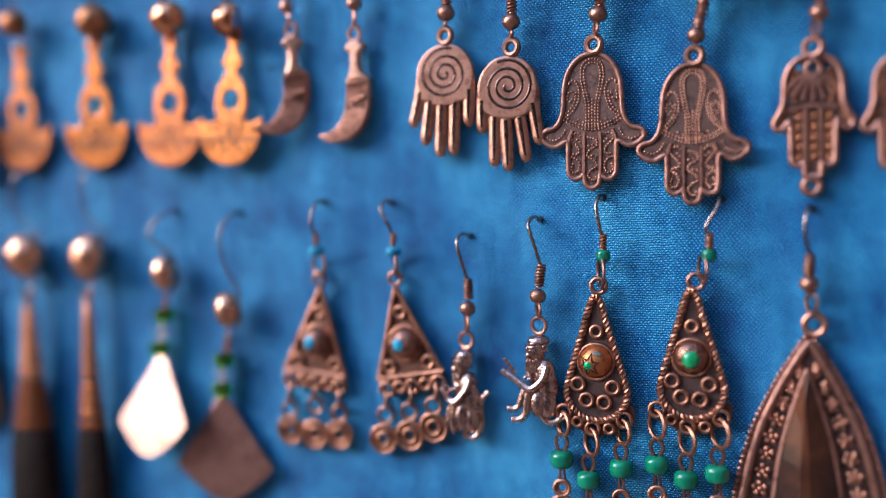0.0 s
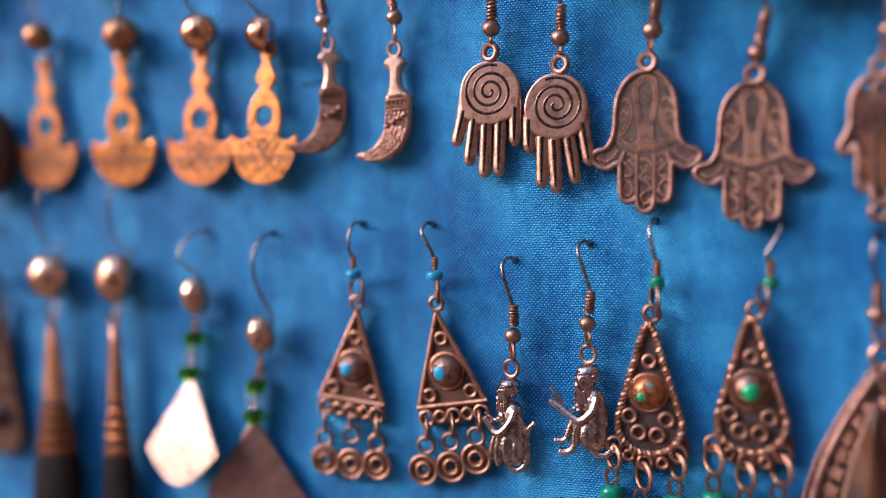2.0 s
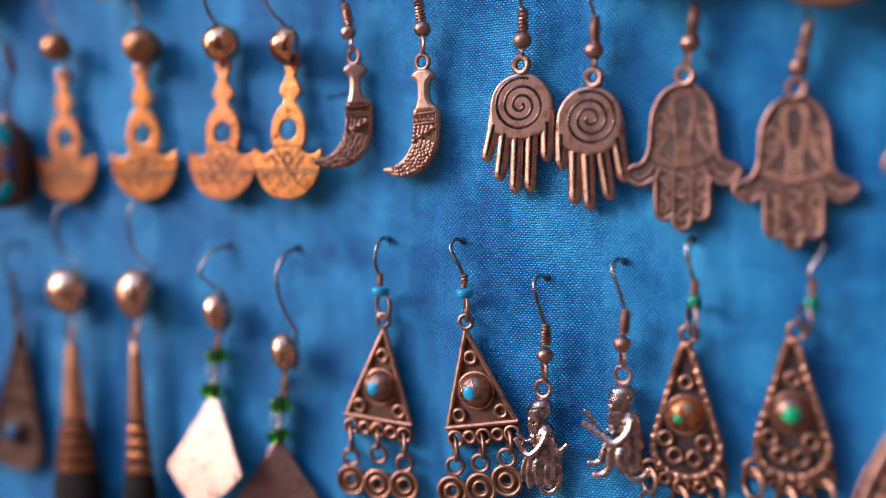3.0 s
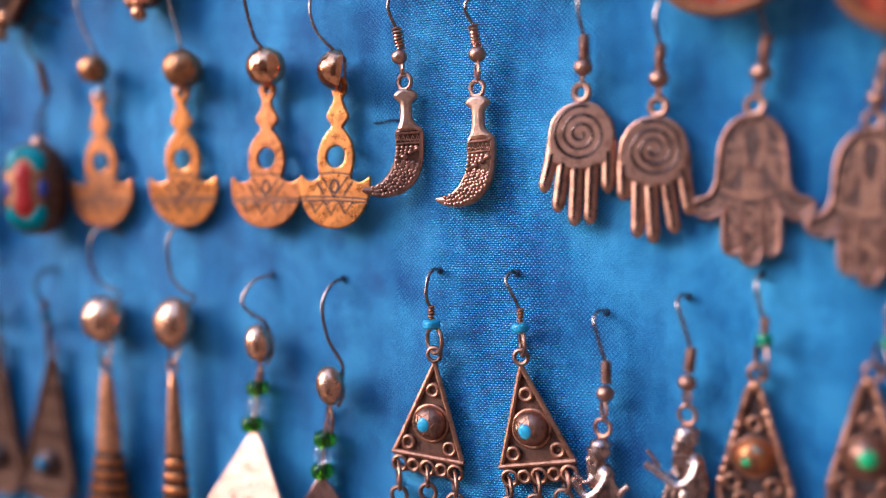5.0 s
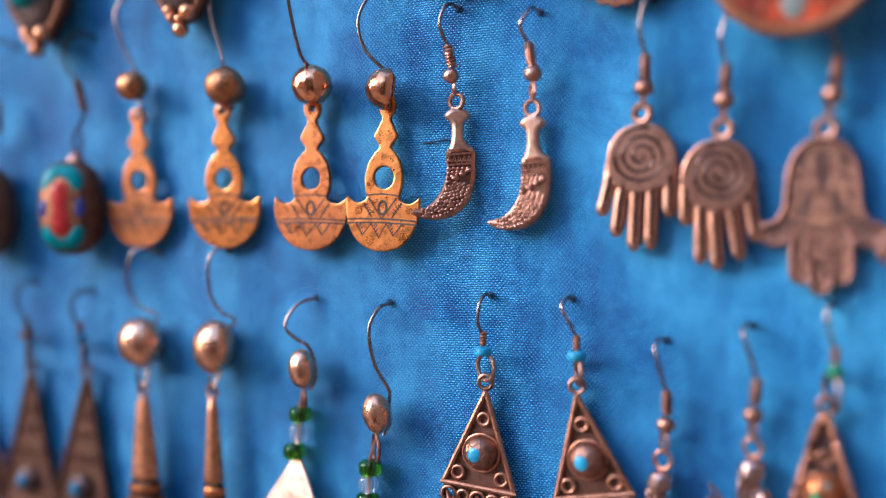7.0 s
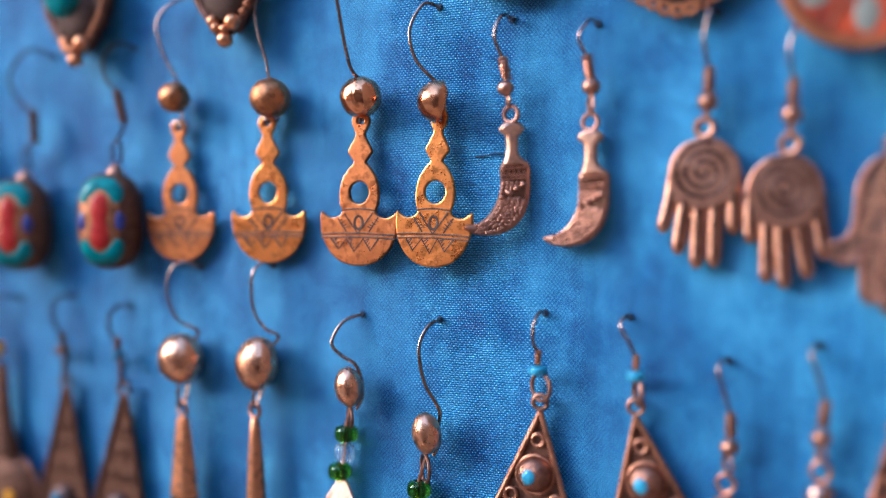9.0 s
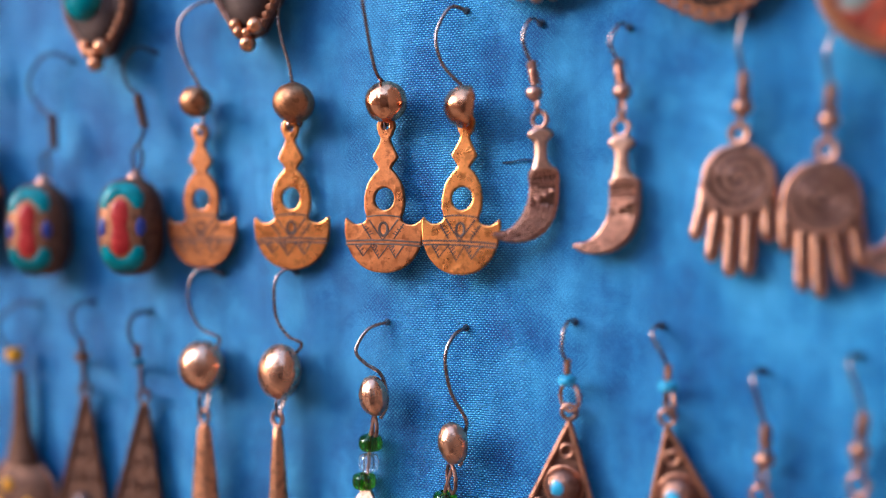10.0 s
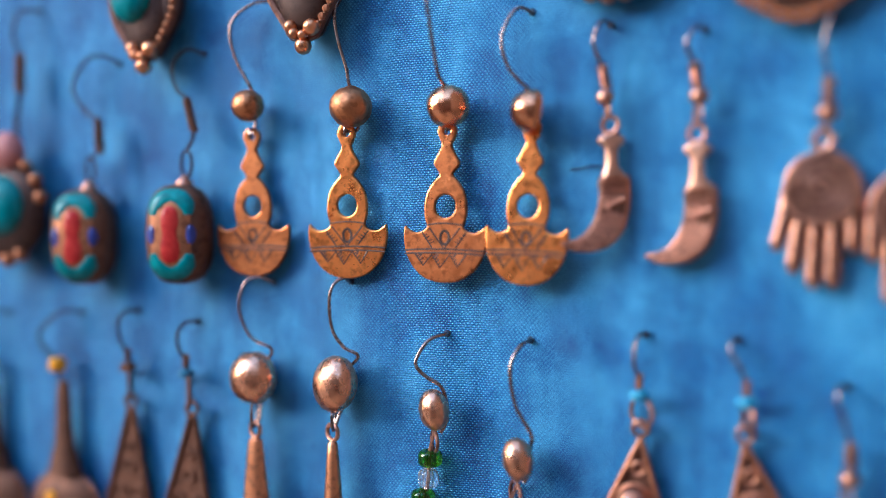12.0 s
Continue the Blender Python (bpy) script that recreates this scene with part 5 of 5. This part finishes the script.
cone_earring(-188.0, -26.4, 1.0, (-188.0, -14.4), 5.7, 1.04, 4, [(-185.2, 0.5, 7.2), (-187.0, 2.8, 8.4), (-190.0, 4.4, 7.4), (-191.7, 4.8, 2.8), (-190.8, 4.6, -2.0), (-188.4, 4.4, -5.6), (-183.8, 3.6, -8.0)], 0, "long copper cone earring with a big polished ball")
cone_earring(-168.0, -25.6, 0.66, (-166.9, -14.7), 5.5, 1.14, 20, [(-165.2, 0.5, 7.6), (-166.0, 2.6, 8.4), (-167.6, 4.2, 6.8), (-168.3, 4.6, 3.2), (-167.6, 4.6, -2.8), (-164.9, 4.4, -6.6), (-161.8, 3.6, -8.6)], 0, "narrow copper cone earring with a tilted polished ball")


# ---- brown triangle drops ----
def brown_drop_earring(au, av, bead, hook_hole, in_plane, label):
    e = thing("brown_drop_earring", au, av, label, "earring", "brown drop earrings in the lower row")
    out = [(0.6, 0), (8.3, -31.0), (8.0, -34.5), (5.0, -36.6), (0, -37.4), (-5.0, -36.6), (-8.0, -34.5), (-8.3, -31.0), (-0.6, 0)]
    line = [(au + u, av + v) for u, v in out]
    pv = (au, 2.5, av)
    part("backing", Geo().plate([line], 2.4, 1.2, 0.3).turned(*pv, 0, in_plane), UMBER, e, "brown copper plate")
    part("rim", Geo().tube(lift(line, 2.5), 0.7, closed=True, seg=8).turned(*pv, 0, in_plane), UMBER, e)
    k = Geo()
    for u, v, r in ((0, -9, 1.1), (0, -14, 1.6), (-2.4, -20, 1.5), (2.4, -20, 1.5)):
        part("small_ring", Geo().ring(au + u, av + v, 2.6, r, 0.4).turned(*pv, 0, in_plane), UMBER, e)
    k.tube(lift([(au - 7, av - 33), (au + 7, av - 33)], 2.7), 0.7, seg=8)
    part("crossbar", k.turned(*pv, 0, in_plane), UMBER, e)
    boss = part("boss", Geo().ball(au, 2.6, av - 27.4, 3.6, 2.2, 3.6).turned(*pv, 0, in_plane), PATINA, e, "dark domed boss")
    part("stone", Geo().ball(au - 0.4, 4.8, av - 27.4, 1.7, 0.9, 1.8).turned(*pv, 0, in_plane), DIM_BLUE, boss, "blue turquoise chip")
    hu, hv = hook_hole
    bu, bv = bead
    bare_wire(e, [(hu, 0.5, hv), (hu - 1.4, 3.0, hv), (hu - 2.6, 4.6, hv - 2.6), (bu - 1.2, 4.6, (hv + bv) / 2 - 0.5), (bu + 0.2, 3.8, bv + 3.6)], 0.36, DARK_WIRE)
    coil(e, bu + 0.2, bv + 4.4, bu, bv + 1.4, 3.7, 0.65, UMBER, 4)
    part("bead", Geo().bead(bu, 3.6, bv, 1.9, 2.2), DIM_BLUE if bu > -215 else UMBER, e)
    part("link", Geo().ring((bu + au) / 2, (bv + av + 2.4) / 2, 3.2, abs(bv - av - 2.4) / 2, 0.4, 50), UMBER, e)
    part("ring", Geo().ring(au, av + 2.2, 2.6, 1.6, 0.5), UMBER, e)


brown_drop_earring(-206.8, -25.3, (-207.6, -14.7), (-206.6, -2.6), 5, "brown copper triangle earring with a blue bead")
brown_drop_earring(-225.0, -24.6, (-224.8, -14.0), (-224.2, -0.4), 3, "brown copper triangle earring with a copper bead")


# ---- domed earrings with yellow stones ----
def domed_earring(cu, cv, bead_v, label):
    e = thing("domed_earring", cu, cv, label, "earring", "domed earrings in the lower row")
    g = Geo().lathe([(0.02, 4.0), (4.5, 3.7), (8.0, 2.8), (10.6, 1.2), (11.2, 0.2), (10.8, -0.8)], 0, 0, 32)
    g.v = [(cu + u, 2.2 + w, cv + d) for u, d, w in g.v]
    disc = part("disc", g, UMBER, e, "domed brown copper disc")
    part("rim", Geo().rope(lift(circle(cu, cv, 11.0, 48) + [(cu + 11.0, cv)], 2.4), 0.6, 2.2), TARNISH, disc)
    for u, v in ((-1.6, 4.6), (0, -4.5), (5.0, 0), (-5.0, 0)):
        part("stone", Geo().ball(cu + u, 6.0, cv + v, 1.7, 0.9, 1.7), AMBER, disc, "yellow stone")
    part("neck", Geo().lathe([(1.5, bead_v - 4.2), (2.0, bead_v - 7.0), (2.3, bead_v - 14.0), (3.0, bead_v - 20.5), (5.0, cv + 10.5)], cu + 0.4, 3.0, 16, 0.6), UMBER, e, "brown copper neck")
    part("bead", Geo().bead(cu - 0.6, 3.8, bead_v, 2.2, 3.6), AMBER, e, "yellow amber bead")
    bare_wire(e, [(cu + 4.4, 0.5, bead_v + 13.0), (cu + 0.5, 3.6, bead_v + 13.2), (cu - 5.2, 5.0, bead_v + 8.0), (cu - 3.6, 4.8, bead_v + 3.8), (cu - 0.4, 3.8, bead_v + 1.2)], 0.36, DARK_WIRE)
    part("pin", Geo().tube([(cu - 0.6, 3.8, bead_v + 1.6), (cu, 3.2, bead_v - 5.5)], 0.5), WIRE, e)


domed_earring(-246.2, -52.2, -14.3, "domed brown copper earring with yellow stones")
domed_earring(-270.5, -52.6, -14.9, "domed brown copper earring with yellow stones")


# ---- mosaic bead earrings ----
def mosaic_earring(cu, cv, coil_top, coil_end, wire, label, turn=-20):
    e = thing("mosaic_earring", cu, cv + 13, label, "earring", "mosaic bead earrings in the upper row")
    d, ru, rd, rv, p = 6.0, 7.7, 5.2, 11.6, 0.72
    part("body", Geo().ball(cu, d, cv, ru, rd, rv, 32, 20, p).turned(cu, d, cv, turn), UMBER, e, "dark barrel-shaped bead")

    def skin(u, v):
        """Front of the bead at a place on it."""
        return d + rd * max(0.02, 1 - (abs(v) / rv) ** (2 / p) - (abs(u) / ru) ** (2 / p)) ** (p / 2)

    def inlay(name, pts, w, m, high, label="", steps=5, taper=None):
        q = curve_through(pts, steps)
        k = np.interp(np.linspace(0, 1, len(q)), np.linspace(0, 1, len(taper)), taper)
        g = Geo().tube([(cu + u, 0, cv + v) for u, v in q], w, seg=12, flat=high / w, taper=k)
        g.v = [(u, skin(u - cu, v - cv) - 0.1 + z, v) for u, z, v in g.v]
        part(name, g.turned(cu, d, cv, turn), m, e, label)

    inlay("setting", [(-0.8, -10.2), (-0.8, 0), (-0.8, 10.2)], 5.2, RUSTY, 0.26, "copper setting", 8, [0.6, 0.95, 1, 1, 1, 0.95, 0.6])
    inlay("coral", [(-0.8, -6.8), (-0.8, 0), (-0.8, 6.8)], 2.5, CORAL, 0.5, "red coral inlay", 12, [0.35, 0.85, 1, 1, 0.82, 0.8, 0.95, 0.9, 0.75, 0.3])
    for s in (-1, 1):
        inlay("turquoise", [(-5.0, s * 4.4), (-4.6, s * 6.6), (-3.0, s * 8.4), (-0.8, s * 9.0), (1.4, s * 8.4), (3.0, s * 6.6), (3.4, s * 4.4)], 1.9, TEAL, 0.46, "green turquoise inlay", 5, [0.5, 1.0, 1, 0.9, 1, 1.0, 0.5])
        inlay("lapis", [(-0.8 + s * 4.6, -2.2), (-0.8 + s * 4.8, 0), (-0.8 + s * 4.6, 2.2)], 1.2, LAPIS, 0.46, "dark blue inlay", 5, [0.3, 1, 1, 0.3])
    part("cap", Geo().lathe([(2.2, cv + 10.8), (2.0, cv + 12.2), (1.0, cv + 13.2), (0.6, cv + 13.8)], cu + 0.6, d - 1), ROSE, e)
    lu, lv = cu + 1.0, cv + 16.4
    part("link", Geo().ring(lu, lv, 4.6, 2.6, 0.36, 25, tall=1.2), DARK_WIRE, e)
    (u0, v0), (u1, v1) = coil_top, coil_end
    coil(e, u0, v0, u1, v1, 4.6, 0.85, UMBER, 8)
    part("loop", Geo().tube([(u1, 4.6, v1 + 0.4), ((u1 + lu) / 2 + 0.6, 4.7, (v1 + lv + 3.0) / 2), (lu, 4.6, lv + 3.0)], 0.4), DARK_WIRE, e)
    bare_wire(e, list(wire) + [(u0, 4.6, v0 + 0.5)], 0.34, DARK_WIRE)


mosaic_earring(-206.8, 18.4, (-205.3, 49.8), (-203.5, 42.4), [(-203.6, 0.5, 61.0), (-206.4, 2.6, 62.0), (-209.0, 4.2, 59.4), (-209.4, 4.6, 55.8), (-208.0, 4.6, 52.2)], "barrel bead earring inlaid with red and turquoise")
mosaic_earring(-235.3, 17.9, (-231.6, 46.2), (-231.4, 38.6), [(-228.6, 0.5, 60.4), (-231.4, 2.6, 62.2), (-235.6, 4.0, 61.2), (-239.4, 4.6, 55.0), (-235.8, 4.6, 48.8)], "barrel bead earring inlaid with coral and turquoise")


# ---- stone clusters: one hangs in the upper row, two above it ----
def cluster_earring(cu, cv, label):
    e = thing("cluster_earring", cu, cv + 22, label)
    part("body", Geo().ball(cu, 5, cv, 11.0, 4.4, 12.0, 26, 14, 0.9), CREVICE, e, "dark oxidised copper setting")
    part("stone", Geo().ball(cu, 8.0, cv + 1.0, 7.6, 4.0, 7.8, 24, 14), TEAL, e, "large round turquoise stone")
    part("stone", Geo().ball(cu + 0.4, 6.4, cv + 14.6, 5.0, 3.6, 5.2, 20, 12), PINK, e, "pink coral stone")
    for u, v, r in ((4.2, -11.2, 1.9), (0, -12.6, 1.9), (-4.2, -11.2, 1.9), (9.6, 7.4, 1.8), (11.2, 3.0, 1.7), (-9.6, 7.4, 1.8), (6.4, 11.0, 1.6)):
        part("granule", Geo().ball(cu + u, 6.2, cv + v, r), RUSTY, e)
    coil(e, cu + 3.8, cv + 39.0, cu + 3.4, cv + 30.0, 4.6, 1.0, UMBER, 8)
    part("loop", Geo().tube([(cu + 3.4, 4.6, cv + 30.0), (cu + 2.6, 4.8, cv + 23.6)], 0.5), DARK_WIRE, e)
    part("link", Geo().ring(cu + 2.2, cv + 21.6, 4.8, 2.4, 0.5, 40), DARK_WIRE, e)
    bare_wire(e, [(cu + 6.0, 0.5, cv + 51.0), (cu + 3.0, 4.0, cv + 50.0), (cu + 2.0, 5.0, cv + 44.0), (cu + 3.8, 4.6, cv + 39.5)], 0.36, DARK_WIRE)


cluster_earring(-260.0, 24.8, "dark copper earring with turquoise and pink stones")


def granule_pendant(cu, cv, label, stone_v):
    e = thing("granule_pendant", cu, cv + 30, label, "earring", "stone pendants above the upper row")
    out = [(8.6, 12.0), (9.4, 19.0), (7.0, 26.0), (0, 29.0), (-7.0, 26.0), (-9.4, 19.0), (-8.6, 12.0), (-5.0, 6.0), (-2.4, 2.4), (2.4, 2.4), (5.0, 6.0)]
    line = [tuple(p) for p in curve_through([(cu + u, cv + v) for u, v in out], 5, True)]
    part("body", Geo().plate([line], 6.4, 5.4, 2.2), CREVICE, e, "dark oxidised copper body")
    part("bulge", Geo().ball(cu, 5.4, cv + 12.5, 6.6, 3.0, 9.0, 20, 12), CREVICE, e)
    part("stone", Geo().ball(cu - 1.8, 8.0, cv + stone_v, 5.4, 3.4, 6.2, 24, 14), TEAL, e, "smooth green turquoise stone")
    part("rim", Geo().tube(lift(line, 5.6), 0.9, closed=True, seg=8), BROWN, e, "rounded copper edge")
    tagged(part("grain_edge", Geo().dots([(cu + 4.0, cv + 4.6), (cu + 6.2, cv + 8.0), (cu + 8.6, cv + 12.0), (cu + 9.4, cv + 19.0), (cu + 7.0, cv + 26.0)], 0.95, 1.9, 6.6, 0.9), RUSTY, e, "row of rusty copper grains"), kind="stuff")
    for u, d, v, r in ((0.3, 6.6, 0.2, 1.9), (-2.7, 6.8, 4.6, 1.5), (2.6, 7.0, 4.0, 1.9), (-1.4, 7.6, 2.8, 1.3), (0.8, 7.8, 2.4, 1.1)):
        part("granule", Geo().ball(cu + u, d, cv + v, r), BRIGHT, e, "bright copper granule")
    part("ring", Geo().ring(cu, cv + 31.0, 3.5, 2.0, 0.6, 15), ANTIQUE, e)
    bare_wire(e, [(cu + 1.5, 0.5, cv + 48), (cu - 1.5, 4.0, cv + 48), (cu - 2.5, 5.0, cv + 43), (cu, 3.6, cv + 32.5)], 0.42)


granule_pendant(-216.4, 57.8, "dark copper pendant with a turquoise and copper granules", 16.4)
granule_pendant(-173.2, 59.2, "dark copper pendant with bright granules below", 20.0)


# ---- pendants whose lower edges hang into view from above ----
def grain_pendant():
    cu, cv = -105.6, 76.5
    e = thing("grain_pendant", cu, cv + 14, "round copper pendant edged with copper grains")
    part("disc", Geo().plate([circle(cu, cv, 11.0, 40)], 3.4, 1.6, 0.4), ANTIQUE, e, "brown copper disc")
    for i in range(22):
        a = 2 * math.pi * (i + 0.25) / 22
        part("grain", Geo().ball(cu + 12.0 * math.cos(a), 3.2, cv + 12.0 * math.sin(a), 1.7, n=12, m=8), ROSE, e)
    part("boss", Geo().ball(cu, 3.4, cv, 6.0, 3.0, 6.0), PATINA, e)
    part("ring", Geo().ring(cu, cv + 15.4, 3.0, 2.0, 0.6, 15), ANTIQUE, e)
    bare_wire(e, [(cu + 1, 0.5, cv + 32), (cu - 1.5, 4, cv + 32), (cu - 2, 5, cv + 26), (cu, 3.4, cv + 16.8)])


def lozenge_pendant():
    cu, cv = -71.6, 73.3
    e = thing("lozenge_pendant", cu, cv + 17, "copper lozenge pendant with a scalloped ring border")
    half = [(0, 17.0), (6.0, 14.4), (11.6, 9.0), (14.4, 0.0), (11.6, -9.6), (6.0, -14.0), (0, -16.4)]
    line = [tuple(p) for p in curve_through([(cu + u, cv + v) for u, v in mirrored(half)], 4, True)]
    # Very dark, so the centres of the scallop rings come out dark.
    part("plate", Geo().plate([[(cu + (u - cu) * 0.95, cv + (v - cv) * 0.95) for u, v in line]], 3.0, 1.4, 0.3), DARK, e, "very dark copper plate")
    inner = [(cu + (u - cu) * 0.74, cv + (v - cv) * 0.74) for u, v in line]
    part("rim", Geo().tube(lift(inner, 3.3), 0.9, closed=True, seg=8), ANTIQUE, e)
    part("ground", Geo().plate([[(cu + (u - cu) * 0.68, cv + (v - cv) * 0.68) for u, v in line]], 3.3, 0.8, 0.2), PATINA, e)
    p = np.array(line + line[:1])
    s = np.concatenate([[0], np.cumsum(np.linalg.norm(np.diff(p, axis=0), axis=1))])
    for k in np.arange(0, s[-1] - 1.0, 2.55):
        u, v = np.interp(k, s, p[:, 0]), np.interp(k, s, p[:, 1])
        part("scallop", Geo().ring(cu + (u - cu) * 0.97, cv + (v - cv) * 0.97, 3.2, 1.05, 0.52, n=14, seg=6), RUSTY, e)
    part("ring", Geo().ring(cu, cv + 18.6, 3.0, 2.0, 0.6, 15), ANTIQUE, e)
    bare_wire(e, [(cu + 1, 0.5, cv + 36), (cu - 1.5, 4, cv + 36), (cu - 2, 5, cv + 30), (cu, 3.4, cv + 20.2)])


def enamel_disc(cu, cv, label):
    e = thing("enamel_disc", cu, cv + 16, label, "pendant", "enamelled discs above the upper row")
    part("disc", Geo().plate([circle(cu, cv, 15.2, 56)], 8.4, 2.0, 0.5), RUSTY, e, "copper disc")
    part("rim", Geo().tube(lift(circle(cu, cv, 14.2, 56), 8.6), 1.1, closed=True, seg=10), RUSTY, e, "rounded copper rim")
    part("ground", Geo().plate([circle(cu, cv, 13.0, 48)], 8.7, 0.6, 0.15), RED_ENAMEL, e, "worn red enamel ground")
    for i in range(6):
        a = radians(-90 + 60 * i)
        g = Geo().ball(cu, 8.7, cv, 2.2, 0.3, 3.4, 14, 7).turned(cu, 8.7, cv, 0, -math.degrees(a) + 90)
        g.v = [(u + 9.0 * math.cos(a), d, v + 9.0 * math.sin(a)) for u, d, v in g.v]
        part("petal", g, PALE_ENAMEL, e, "pale enamel petal")
        part("line", Geo().tube(lift([(cu + 4.5 * math.cos(a + 0.52), cv + 4.5 * math.sin(a + 0.52)), (cu + 12.6 * math.cos(a + 0.52), cv + 12.6 * math.sin(a + 0.52))], 8.75), 0.3, seg=6), ANTIQUE, e)
    part("boss", Geo().ball(cu, 8.7, cv, 3.6, 1.2, 3.6), ANTIQUE, e)
    part("ring", Geo().ring(cu, cv + 17.2, 6.6, 2.0, 0.6, 15), ANTIQUE, e)
    bare_wire(e, [(cu + 1, 0.5, cv + 35), (cu - 1.5, 4, cv + 35), (cu - 2, 7, cv + 29), (cu, 6.6, cv + 18.8)])


grain_pendant()
lozenge_pendant()
enamel_disc(-39.0, 61.8, "round copper disc with red and pale enamel")
enamel_disc(-6.3, 55.5, "round copper disc with worn red enamel")


# ---- a loose thread on the cloth ----
th = thing("loose_thread", -112.0, 31.2, "short dark thread lying on the blue cloth", "thread")
part("strand", Geo().tube(curve_through([(-115.0, 0.0, 31.0), (-113.0, 0.35, 31.1), (-110.6, 0.35, 31.5), (-108.6, 0.1, 31.4)], 6), 0.16, seg=6), THREAD, th)
